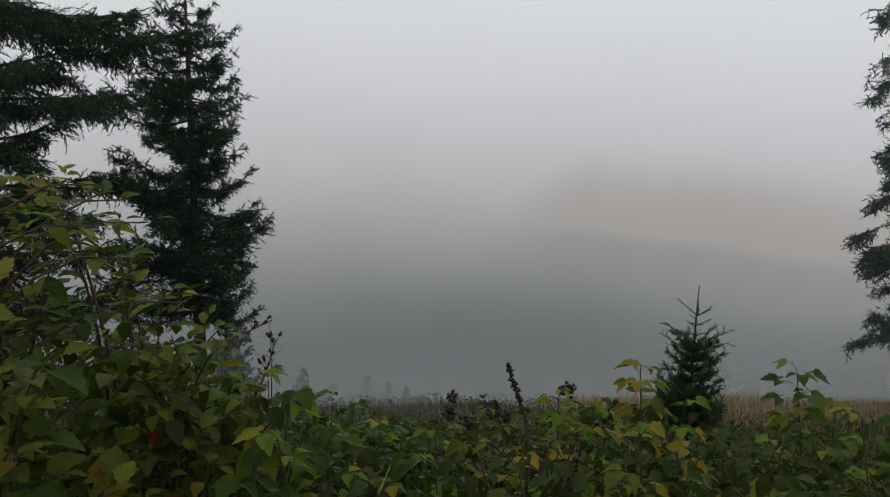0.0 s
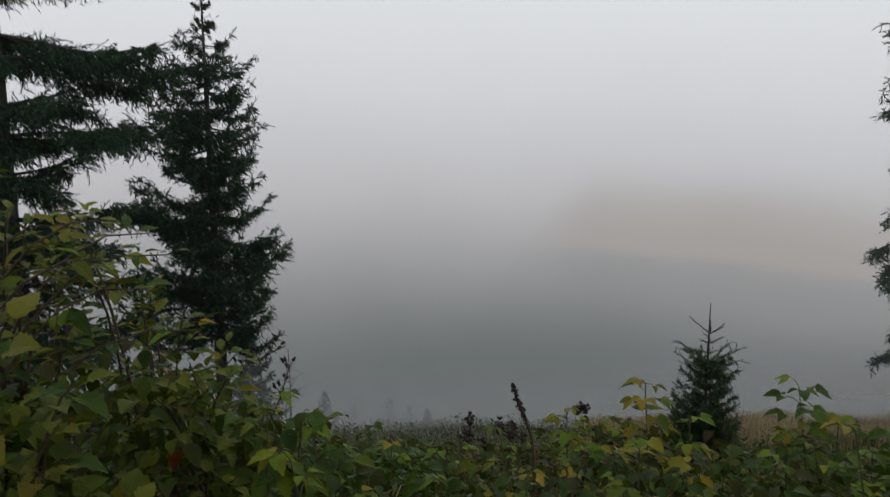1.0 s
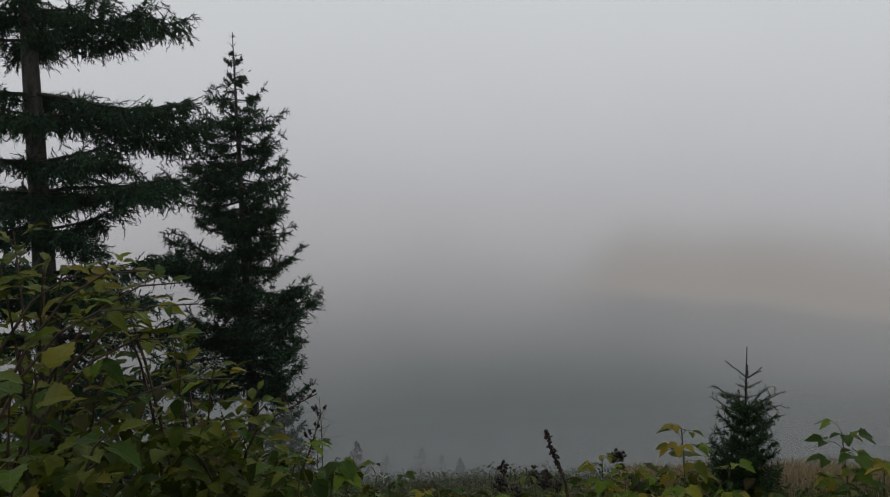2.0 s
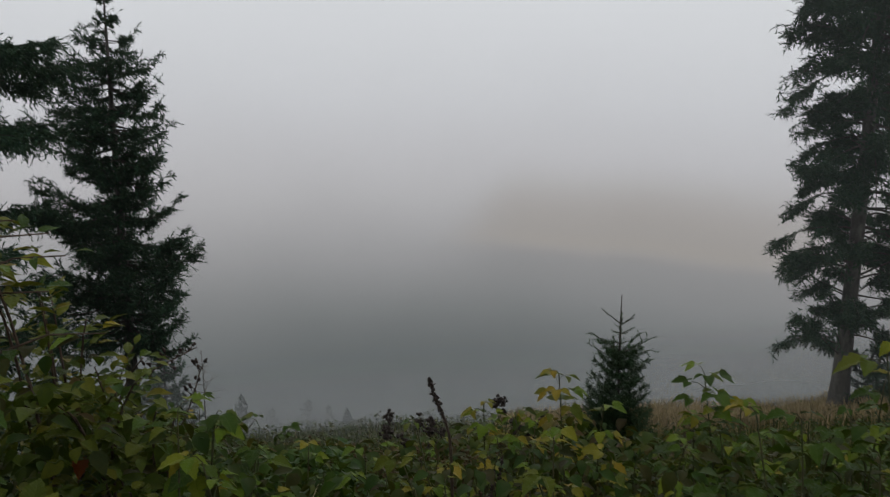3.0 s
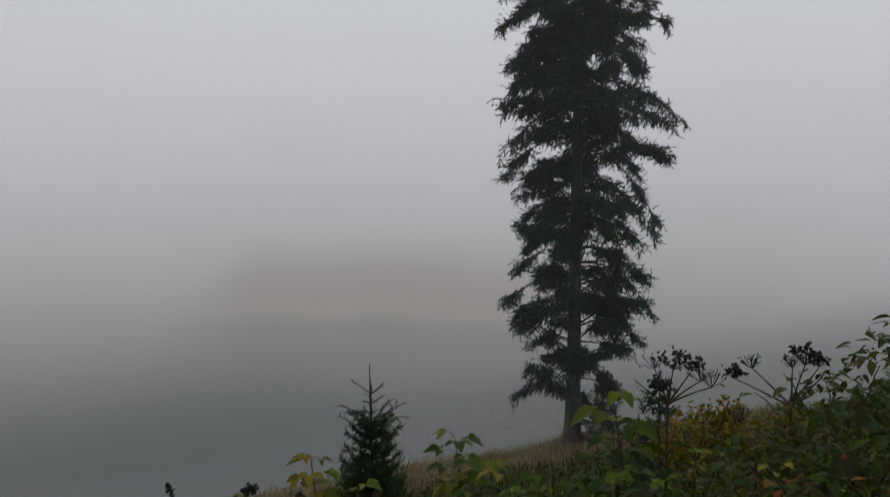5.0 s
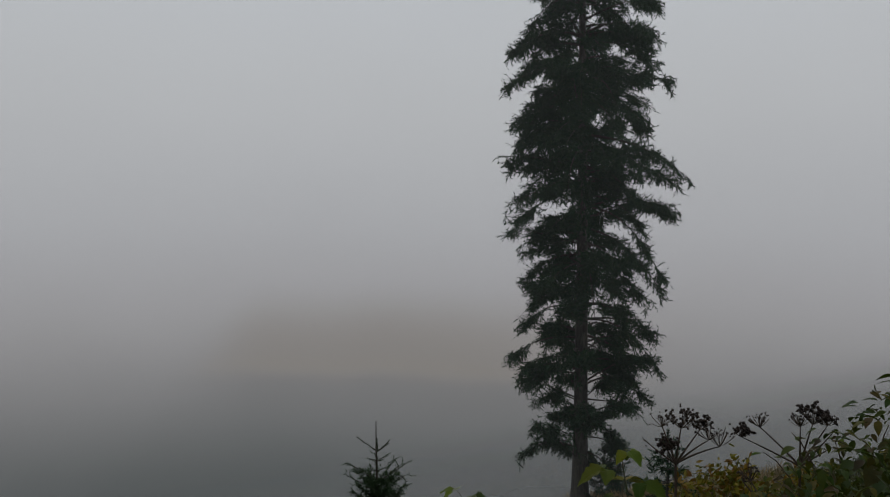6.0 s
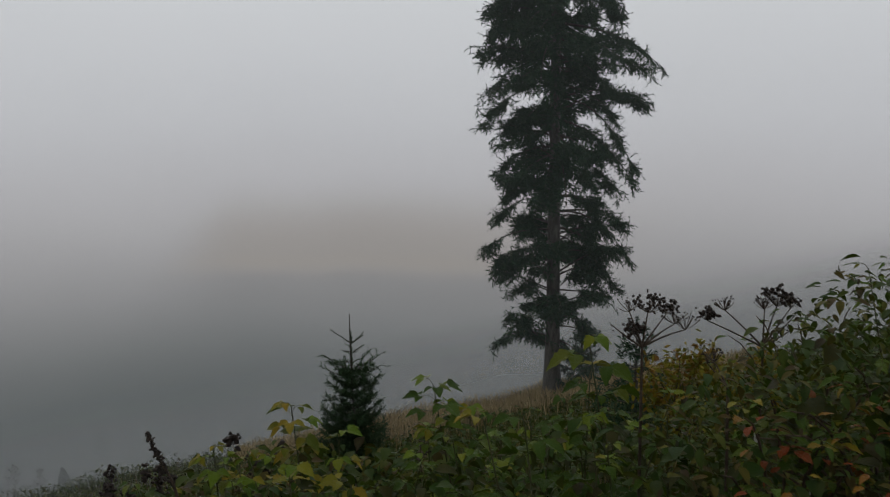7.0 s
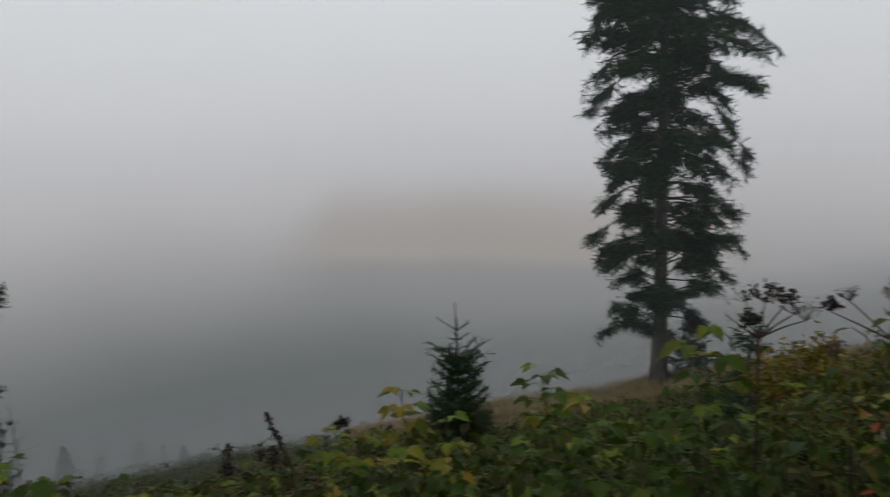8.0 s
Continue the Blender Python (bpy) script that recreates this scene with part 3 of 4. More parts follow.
def leaf_mesh(kind, colour, variant):
    """A folded, curled leaf blade of unit length along +Y with a toothed edge and a short stalk."""
    key = (kind, colour, variant)
    if key not in LEAF_MESHES:
        rng = np.random.default_rng(variant * 7 + len(kind))
        wide, power, teeth = {"ovate": (0.38, 0.74, 0.10), "oval": (0.26, 0.9, 0.03), "lance": (0.15, 0.85, 0.04), "round": (0.40, 0.85, 0.04), "lobed": (0.42, 0.75, 0.25)}[kind]
        rows = 11
        t = np.linspace(0, 1, rows)
        w = wide * np.sin(np.pi * np.clip(t, 0, 1) ** power) ** 0.85
        w *= 1 - 0.35 * t
        w *= 1 + teeth * np.where(np.arange(rows) % 2, 1, -1)
        w[0], w[-1] = 0.01, 0.004
        curl, fold, twist = rng.uniform(0.1, 0.5), rng.uniform(0.25, 0.75), rng.uniform(-0.3, 0.3)
        ripple = rng.normal(0, 0.025, (rows, 2))
        mid = np.stack([0 * t, t, -curl * t ** 2], -1)
        lo = np.stack([-w, t + 0.06 * w, mid[:, 2] + fold * w * 0.6 + ripple[:, 0] * (w > 0.05) + twist * w * t], -1)
        hi = np.stack([w, t + 0.06 * w, mid[:, 2] + fold * w * 0.6 + ripple[:, 1] * (w > 0.05) - twist * w * t], -1)
        v = np.stack([lo, mid, hi], 1).reshape(-1, 3)
        f = []
        for i in range(rows - 1):
            a = i * 3
            f += [(a, a + 1, a + 4), (a, a + 4, a + 3), (a + 1, a + 2, a + 5), (a + 1, a + 5, a + 4)]
        g = Geo()
        g.put(v, f)
        g.put([(-0.012, -0.18, 0.03), (0.012, -0.18, 0.03), (0, 0.05, 0)], [(0, 1, 2)])
        me = g.mesh("leaf", LEAF[colour])
        me.shade_smooth()
        LEAF_MESHES[key] = me
    return LEAF_MESHES[key]


def leaf(parent, kind, colour, at, d, size, rng, up=(0, 0, 1.0)):
    """One leaf as a part of its plant; at is relative to the plant's foot."""
    y = Vector(d).normalized()
    u = Vector(up) + Vector(rng.normal(0, 0.24, 3))
    x = y.cross(u)
    if x.length < 1e-3:
        x = Vector((1, 0, 0))
    x.normalize()
    z = x.cross(y)
    m = Matrix((x, y, z)).transposed().to_4x4()
    ob = new("leaf", leaf_mesh(kind, colour, int(rng.integers(0, 5))))
    ob.parent = parent
    ob.matrix_basis = Matrix.Translation(Vector(at)) @ m @ Matrix.Scale(size, 4)
    return ob


def pick(rng, colours):
    names = list(colours)
    p = np.array([colours[n] for n in names], float)
    return names[int(rng.choice(len(names), p=p / p.sum()))]


def cane(x, y, top, lean, rng, colours, nodes=9, size=0.085, name="raspberry_cane", label="leafy green raspberry cane with toothed drooping leaves", kind="ovate", low=0.35, zone=0.55, group="brambles in front"):
    """An arching stem with leaves of three leaflets."""
    z = float(height(x, y)) - 0.03
    ob = thing(name, (x, y, z), label, "plant", group)
    tall = top - z
    s = np.linspace(0, 1, 12)
    bend = rng.normal(0, 0.03, 2)
    pts = np.stack([lean[0] * s ** 2 + bend[0] * np.sin(s * 4), lean[1] * s ** 2 + bend[1] * np.sin(s * 4), tall * s], -1)
    g = Geo()
    g.tube(pts, 0.006 * (1 - s) + 0.0018, 5)
    a = rng.uniform(0, 6.28)
    low = max(low, 1 - zone / tall)
    for i in range(nodes):
        u = low + (1 - low) * (i + 1) / nodes
        p = np.array([np.interp(u, s, pts[:, k]) for k in range(3)])
        a += 2.4 + rng.uniform(-0.4, 0.4)
        out = np.array([math.sin(a), math.cos(a), 0])
        tip = i >= nodes - 2
        reach = size * (0.4 if tip else 0.75)
        knot = p + out * reach + np.array([0, 0, 0.02])
        sz = size * rng.uniform(0.75, 1.15) * (0.75 if tip else 1.0)
        col = pick(rng, colours)
        droop = rng.uniform(-0.4, 0.2)
        g.tube(np.stack([p, (p + knot) / 2 + np.array([0, 0, 0.008]), knot]), 0.0013, 3)
        for turn_by, scale in ((0, 1.1), (1.15, 0.85), (-1.15, 0.85)):
            b = a + turn_by
            d = np.array([math.sin(b), math.cos(b), droop])
            leaf(ob, kind, col, knot + d * 0.01, d, sz * scale, rng)
    part("stem", g, STEM, ob)
    return ob


def shrub(name, label, foot, tips, rng, kind, colours, size, per_stem, category="shrub", pairs=False, start=0.35, thick=0.008, group="shrubs on the slope", flat=0.3, knee=(0.35, 0.85)):
    """Stems that arch from one foot to the tips, leafy along their outer part."""
    x, y = foot
    z = float(height(x, y)) - 0.05
    ob = thing(name, (x, y, z), label, category, group)
    for tip in tips:
        end = np.asarray(tip) - np.array([x, y, z])
        root = np.array([rng.normal(0, 0.08), rng.normal(0, 0.08), 0])
        bow = np.array([end[0] * knee[0], end[1] * knee[0], end[2] * knee[1] + 0.1])
        s = np.linspace(0, 1, 10)[:, None]
        pts = root * (1 - s) ** 2 + 2 * bow * s * (1 - s) + end * s ** 2
        g = Geo()
        g.tube(pts, thick * (1 - s[:, 0]) + 0.0018, 5)
        part("stem", g, TWIG, ob)
        tang = unit(pts[-1] - pts[-4])
        for i in range(per_stem):
            u = start + (1 - start) * (i + rng.uniform(0.1, 0.9)) / per_stem
            p = np.array([np.interp(u, s[:, 0], pts[:, k]) for k in range(3)])
            a = rng.uniform(0, 6.28)
            out = np.array([math.sin(a), math.cos(a), rng.uniform(-0.3, 0.5)])
            spread = rng.uniform(0.02, 0.13) * (1.2 - 0.7 * u)
            q = p + out * spread
            d = unit(out * 0.9 + tang * 0.5 + np.array([0, 0, rng.uniform(-0.9, 0.1) * flat]))
            col = pick(rng, colours)
            sz = size * rng.uniform(0.65, 1.2)
            if pairs:
                for k, off in enumerate((0.0, 0.9, -0.9)):
                    d2 = np.array([d[0] * math.cos(off) - d[1] * math.sin(off), d[0] * math.sin(off) + d[1] * math.cos(off), d[2]])
                    leaf(ob, kind, col, q + d * (0.03 if k == 0 else 0), d2, sz, rng)
            else:
                leaf(ob, kind, col, q, d, sz, rng)
    return ob


# ---- near plants ----
def tips_in(rng, n, az, d, top=0.0, deep=7.0):
    out = []
    for _ in range(n):
        a = rng.uniform(*az)
        out.append(bearing(a, canopy(a) + top - deep * rng.random() ** 1.6, rng.uniform(*d)))
    return out


OLIVE = {"olive": 8, "green": 2, "yellow": 0.5}
r = np.random.default_rng(101)
shrub("sallow_shrub", "olive-green leafy sallow shrub with yellowing leaves", (-1.35, 2.25), tips_in(r, 13, (-38, -24), (1.9, 2.7), 0, 9), r, "oval", OLIVE, 0.068, 27)
shrub("sallow_shrub", "olive-green leafy sallow shrub with yellowing leaves", (-1.0, 2.6), tips_in(r, 12, (-27, -15), (2.1, 2.9), 0, 9), r, "oval", OLIVE, 0.066, 27)
shrub("sallow_shrub", "low sallow shrub with dull curling leaves", (-0.75, 2.45), tips_in(r, 9, (-22, -12), (2.0, 2.6), -3, 8), r, "round", {"olive": 6, "dark": 4, "brown": 0.6}, 0.062, 26)
shrub("sallow_shrub", "large-leaved olive shrub close to the path", (-1.15, 1.75), tips_in(r, 9, (-40, -22), (1.5, 1.9), -9, 9), r, "ovate", {"olive": 6, "green": 5}, 0.075, 22)
shrub("sallow_shrub", "arching sallow branches with hanging yellow-green leaves", (-1.75, 2.0), [bearing(a, e, d) for a, e, d in ((-20.6, -10.3, 2.2), (-21.5, -8.8, 2.35), (-23.5, -7.9, 2.1), (-24.0, -10.5, 2.0), (-21.8, -12.5, 2.15), (-26.5, -8.0, 2.2), (-18.5, -15.5, 2.1))], r, "oval", {"olive": 6, "light": 3, "green": 2}, 0.07, 30, start=0.3, knee=(0.42, 1.0), flat=0.45)

ELDER = {"dark": 6, "green": 3, "olive": 2}
shrub("elder_shrub", "dense green elder shrub with narrow hanging leaflets", (2.65, 1.95), tips_in(r, 13, (47, 62), (2.5, 3.2), 0, 8), r, "lance", ELDER, 0.052, 11, pairs=True, flat=0.8)
shrub("elder_shrub", "green elder shrub with some reddening leaves", (2.15, 1.55), tips_in(r, 12, (45, 60), (1.9, 2.6), -5, 9), r, "oval", {"dark": 5, "olive": 4, "red": 0.5, "yellow": 0.4}, 0.055, 11, pairs=True, flat=0.8)
shrub("privet_shrub", "dark small-leaved shrub behind the hogweed", (2.95, 2.55), [bearing(a, e, 3.7) for a, e in zip(r.uniform(43, 53, 16), np.interp(np.linspace(43, 53, 16), [43, 47, 53], [-15.5, -13, -11]) - r.uniform(0, 5, 16))], r, "oval", {"dark": 8, "green": 1}, 0.045, 18)
shrub("spindle_shrub", "low shrub with dull red and brown leaves", (1.75, 1.6), tips_in(r, 11, (40, 53), (1.8, 2.3), -4, 7), r, "oval", {"dark": 5, "brown": 4, "red": 1.3}, 0.042, 29)
rowan_a = shrub("rowan_shrub", "yellow and orange autumn shrub on the slope", (4.65, 5.35), [np.array([4.65 + r.normal(0, 0.32), 5.35 + r.normal(0, 0.32), -0.40 - 0.75 * r.random() ** 1.5]) for _ in range(18)], r, "oval", {"yellow": 6, "orange": 4, "olive": 2}, 0.075, 17)
rowan_b = shrub("rowan_shrub", "yellow and orange autumn shrub on the slope", (5.6, 5.3), [np.array([5.6 + r.normal(0, 0.4), 5.3 + r.normal(0, 0.3), -0.55 - 0.8 * r.random() ** 1.5]) for _ in range(12)], r, "oval", {"yellow": 2, "orange": 4, "olive": 5}, 0.075, 16)


def leaf_cloud(parent, middle, radii, n, material, rng, size):
    """The dense small foliage of a bush, in uneven clumps about its stems."""
    heaps = unit(rng.normal(size=(22, 3))) * rng.random((22, 1)) ** 0.4
    p = (heaps[rng.integers(0, 22, n)] * 0.85 + rng.normal(0, 0.16, (n, 3))) * np.array(radii) + np.array(middle)
    d = unit(rng.normal(size=(n, 3)) + np.array([0, 0, -0.2]))
    w = unit(np.cross(d, rng.normal(size=(n, 3))))
    ln = size * rng.uniform(0.6, 1.3, (n, 1))
    v = np.stack([p, p + d * ln * 0.5 + w * ln * 0.22, p + d * ln, p + d * ln * 0.5 - w * ln * 0.22], 1).reshape(-1, 3)
    q = np.arange(n)[:, None] * 4
    g = Geo()
    g.put(v, np.concatenate([q + np.array((0, 1, 2)), q + np.array((0, 2, 3))]))
    part("foliage", g, material, parent, kind="stuff")


leaf_cloud(rowan_a, (0.0, 0.0, 0.80), (0.42, 0.42, 0.42), 1300, ROWAN, r, 0.07)
leaf_cloud(rowan_b, (-0.1, 0.0, 0.70), (0.50, 0.45, 0.40), 1300, ROWAN, r, 0.07)


GREEN = {"green": 7, "light": 2.5, "yellow": 0.3}
LIGHT = {"light": 8, "green": 2, "yellow": 0.5}
YELLOWISH = {"light": 5, "yellow": 1.6, "olive": 4, "green": 1}
# the shoots that stand out against the fog
cane(1.24, 2.50, 0.60, (-0.02, 0.0), r, {"light": 6, "green": 4}, 10, 0.066, zone=0.4, label="light-green raspberry shoot with drooping leaves")
cane(1.10, 2.60, 0.50, (0.03, 0.0), r, {"light": 5, "green": 5}, 10, 0.066, zone=0.4, label="light-green raspberry shoot with drooping leaves")
cane(0.74, 2.60, 0.55, (0.03, 0.0), r, YELLOWISH, 10, 0.06, zone=0.4, label="yellow-green raspberry shoot with drooping leaves")
cane(0.56, 2.66, 0.50, (-0.03, 0.0), r, YELLOWISH, 10, 0.06, zone=0.4, label="yellow-green raspberry shoot with drooping leaves")
cane(1.52, 2.26, 0.74, (0.03, 0.0), r, GREEN, 10, 0.066, zone=0.4, label="green raspberry shoot with drooping leaves")
cane(1.19, 2.52, 0.70, (-0.08, 0.0), r, {"light": 6, "green": 4}, 14, 0.066, zone=0.26, label="upright light-green raspberry shoot above the others", low=0.45)
cane(0.68, 2.62, 0.66, (-0.05, 0.0), r, YELLOWISH, 12, 0.06, zone=0.22, label="yellow-green raspberry shoot above the others", low=0.45)
cane(0.42, 2.78, 0.51, (-0.04, 0.0), r, YELLOWISH, 10, 0.055, zone=0.16, label="yellow-green raspberry shoot with drooping tip", low=0.4)
cane(1.60, 2.20, 0.88, (-0.05, 0.02), r, GREEN, 11, 0.078, zone=0.35, label="upright green raspberry shoot beside the hogweed", low=0.4)
cane(2.30, 1.72, 1.11, (0.06, 0.05), r, {"dark": 6, "green": 4}, 14, 0.062, label="tall green elder shoot with hanging leaflets", name="elder_shoot", kind="lance", low=0.5)
cane(2.55, 1.85, 1.08, (-0.12, 0.05), r, {"dark": 6, "green": 4}, 14, 0.062, label="tall green elder shoot with hanging leaflets", name="elder_shoot", kind="lance", low=0.5)
cane(2.05, 1.35, 1.04, (0.04, 0.05), r, {"dark": 6, "green": 4}, 13, 0.055, label="green elder shoot with hanging leaflets", name="elder_shoot", kind="oval", low=0.5)
for k in range(90):
    az = r.uniform(-15, 46)
    d = 1.95 + 2.6 * r.random() ** 1.2
    p = bearing(az, canopy(az) - 0.3 - 4.2 * r.random() ** 1.2, d)
    p[2] = max(p[2], float(height(p[0], p[1])) + 0.45)
    mix = YELLOWISH if 2 < az < 17 else (GREEN if az > 17 or r.random() < 0.7 else LIGHT)
    cane(float(p[0]), float(p[1]), float(p[2]), r.normal(0, 0.08, 2), r, mix, 9, float(r.uniform(0.052, 0.08)) * (0.7 if az > 37 else 1.0),
         label="yellowing raspberry cane with drooping toothed leaves" if mix is YELLOWISH else "leafy green raspberry cane with toothed drooping leaves")


# ---- undergrowth, meadow and dry grass, joined ----
def sector(rng, n, az, d, power=1.0):
    a = np.radians(rng.uniform(*az, n))
    q = d[0] + (d[1] - d[0]) * rng.random(n) ** power
    return q * np.sin(a), q * np.cos(a), q, np.degrees(a)


def leafy_stuff(name, label, rng, n, az, d, size, tall, material, power=1.0, wide=0.33, blades=False):
    x, y, q, a = sector(rng, n, az, d, power)
    h = rng.random(n) ** 0.7 * tall(q, a)
    p = np.stack([x, y, height(x, y) + h], -1)
    dr = unit(np.stack([rng.normal(0, 1, n), rng.normal(0, 1, n), rng.uniform(-0.9, 0.25, n)], -1))
    sd = unit(np.cross(dr, np.stack([rng.normal(0, 0.3, n), rng.normal(0, 0.3, n), np.ones(n)], -1)))
    up = np.cross(sd, dr)
    sz = size * rng.uniform(0.5, 1.25, (n, 1))
    if blades:
        t = np.linspace(0, 1, 6)
        w = wide * np.sin(np.pi * t ** 0.8) + 0.01
        rows = []
        for ti, wi in zip(t, w):
            c = p + dr * sz * ti - up * sz * 0.3 * ti * ti
            rows += [c - sd * sz * wi + up * sz * wi * 0.4, c, c + sd * sz * wi + up * sz * wi * 0.4]
        g = Geo()
        b = np.arange(n)[:, None] * 18
        f = []
        for i in range(5):
            k = i * 3
            f += [b + np.array(u) for u in ((k, k + 1, k + 4), (k, k + 4, k + 3), (k + 1, k + 2, k + 5), (k + 1, k + 5, k + 4))]
        g.put(np.stack(rows, 1).reshape(-1, 3), np.concatenate(f))
        me = g.mesh(name, material)
        me.shade_smooth()
        tagged(new(name, me), label, "undergrowth", kind="stuff")
        return
    v = np.stack([p, p + dr * sz * 0.4 + sd * sz * wide + up * sz * 0.12, p + dr * sz * 0.5, p + dr * sz * 0.4 - sd * sz * wide + up * sz * 0.12, p + dr * sz - up * sz * 0.15], 1).reshape(-1, 3)
    b = np.arange(n)[:, None] * 5
    f = np.concatenate([b + np.array(t) for t in ((0, 1, 2), (0, 2, 3), (1, 4, 2), (2, 4, 3))])
    g = Geo()
    g.put(v, f)
    tagged(new(name, g.mesh(name, material)), label, "undergrowth", kind="stuff")


def grass_stuff(name, label, rng, n, az, d, tall, material, power=1.0, wide=0.006):
    x, y, q, a = sector(rng, n, az, d, power)
    tuft = np.sin(x * 3.1 + np.sin(y * 2.3)) * np.sin(y * 2.7 + 1.2 * x) * 0.35 + 0.8
    h = rng.uniform(0.5, 1.2, n) * tall * tuft
    p = np.stack([x, y, height(x, y) - 0.02], -1)
    t = rng.uniform(0, 6.28, n)
    lean = np.stack([np.sin(t), np.cos(t), 0 * t], -1) * (h * rng.uniform(0.05, 0.6, n))[:, None]
    s = np.stack([np.cos(t), -np.sin(t), 0 * t], -1) * (wide * (0.5 + q / 10))[:, None]
    up = np.zeros((n, 3))
    up[:, 2] = h
    v = np.stack([p - s, p + s, p + up * 0.6 + lean * 0.35 + s * 0.7, p + up * 0.6 + lean * 0.35 - s * 0.7, p + up + lean], 1).reshape(-1, 3)
    b = np.arange(n)[:, None] * 5
    f = np.concatenate([b + np.array(u) for u in ((0, 1, 2), (0, 2, 3), (3, 2, 4))])
    g = Geo()
    g.put(v, f)
    tagged(new(name, g.mesh(name, material)), label, "grass", kind="stuff")


def near_tall(q, a):
    top = EYE + q * np.tan(np.radians(canopy(a) - 2.2))
    x, y = q * np.sin(np.radians(a)), q * np.cos(np.radians(a))
    return np.clip(top - height(x, y), 0.25, 1.6)


def bank_tall(q, a, drop):
    """Plants that rise in clumps to the line where the view opens."""
    clump = 1.1 * np.sin(a * 1.15 + 0.8 * np.sin(q * 2.0)) * np.sin(q * 2.6 + a * 0.35)
    x, y = q * np.sin(np.radians(a)), q * np.cos(np.radians(a))
    return np.clip(EYE + q * np.tan(np.radians(np.minimum(canopy(a), -20.5) - drop + clump)) - height(x, y), 0.2, 1.2)


r = np.random.default_rng(202)
leafy_stuff("undergrowth", "tangle of bramble and nettle leaves coloured as shaded gaps", r, 13000, (-48, 68), (1.95, 4.6), 0.056, near_tall, UNDER_SHADE, blades=True)
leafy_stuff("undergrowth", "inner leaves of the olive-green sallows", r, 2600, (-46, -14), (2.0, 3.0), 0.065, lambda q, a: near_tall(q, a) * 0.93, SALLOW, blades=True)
leafy_stuff("undergrowth", "small dull leaves of the twiggy shrubs", r, 6500, (39, 66), (1.9, 3.6), 0.038, lambda q, a: near_tall(q, a) * 1.1, FIELD, blades=True, wide=0.24)
leafy_stuff("undergrowth", "mixed green and brown herbs down the slope", r, 26000, (-45, 62), (4.2, 11), 0.085, lambda q, a: 0.6 - 0.02 * q + 0.3 * np.clip(np.sin(a * 0.9 + 1) * np.sin(q * 2.1 + a * 0.2), -0.6, 1), HERB)
leafy_stuff("undergrowth", "dark green bramble leaves in a low bank", r, 3400, (-19, -2), (2.7, 4.4), 0.075, lambda q, a: bank_tall(q, a, 0.3), BRAMBLE, blades=True)
leafy_stuff("undergrowth", "uneven clumps of green and withering herbs", r, 9000, (-24, 24), (4.0, 7.5), 0.085, lambda q, a: bank_tall(q, a, 0.5), FIELD, blades=True, power=1.4)
leafy_stuff("undergrowth", "low herbs on the misty slope", r, 24000, (-42, 60), (10, 24), 0.09, lambda q, a: np.where(a > 10, 0.2, 0.38) + 0.1 * np.sin(a * 1.3 + q), HERB)
grass_stuff("meadow_grass", "olive meadow grass on the hillside", r, 12000, (-46, 64), (4.0, 12), 0.45, GRASS, 1.0)
grass_stuff("meadow_grass", "short olive grass fading into the mist", r, 40000, (-46, 64), (11, 24.5), 0.27, GRASS, 1.0)
grass_stuff("dry_grass", "tan dry grass around the old spruce", r, 42000, (9, 46), (15, 24.5), 0.42, DRYGRASS)
grass_stuff("dry_grass", "scattered straw-coloured grass among the herbs", r, 1800, (-20, 40), (4, 14), 0.55, DRYGRASS, 1.0, 0.004)


# ---- dead stalks ----
def seed_spike(x, y, pts, label, rng, seeds=60, start=0.45, size=0.011, name="dock_stalk"):
    """A dead stalk with dark seed clumps along its upper part."""
    z = float(height(x, y)) - 0.03
    ob = thing(name, (x, y, z), label, "plant", "dead stalks")
    p = np.concatenate([[[0, 0, 0]], np.asarray(pts, float) - np.array([x, y, z])])
    s = np.linspace(0, 1, len(p))
    q = np.linspace(0, 1, 24)
    # round the corners by averaging neighbours
    line = np.stack([np.interp(q, s, p[:, k]) for k in range(3)], -1)
    for _ in range(3):
        line[1:-1] = (line[:-2] + 2 * line[1:-1] + line[2:]) / 4
    g = Geo()
    g.tube(line, 0.005 * (1 - q) + 0.002, 5)
    part("stem", g, DEAD, ob)
    g = Geo()
    for u in start + (1 - start) * rng.random(seeds) ** 0.8:
        c = np.array([np.interp(u, q, line[:, k]) for k in range(3)])
        g.lump(c + rng.normal(0, 0.0038, 3), size * rng.uniform(0.6, 1.2) * (1.15 - 0.45 * u), rng)
    part("seed_spike", g, SEED, ob, "dark dry seeds", kind="stuff")
    return ob


r = np.random.default_rng(303)
seed_spike(0.24, 2.27, [(0.235, 2.25, 0.1), (0.22, 2.24, 0.51), (0.213, 2.24, 0.63), (0.19, 2.24, 0.69), (0.165, 2.24, 0.745), (0.15, 2.25, 0.80)], "dead dark dock stalk with a bent seed spike", r, 150, 0.60, 0.0058)
for x, y, top in ((0.30, 2.25, 0.50), (0.33, 2.3, 0.53), (0.16, 2.2, 0.42), (0.12, 2.25, 0.36), (0.27, 2.2, 0.45)):
    seed_spike(x, y, [(x + 0.02, y, top - 0.3), (x + 0.05, y, top)], "short dead dock stalk with dark seeds", r, 34, 0.72, 0.008)


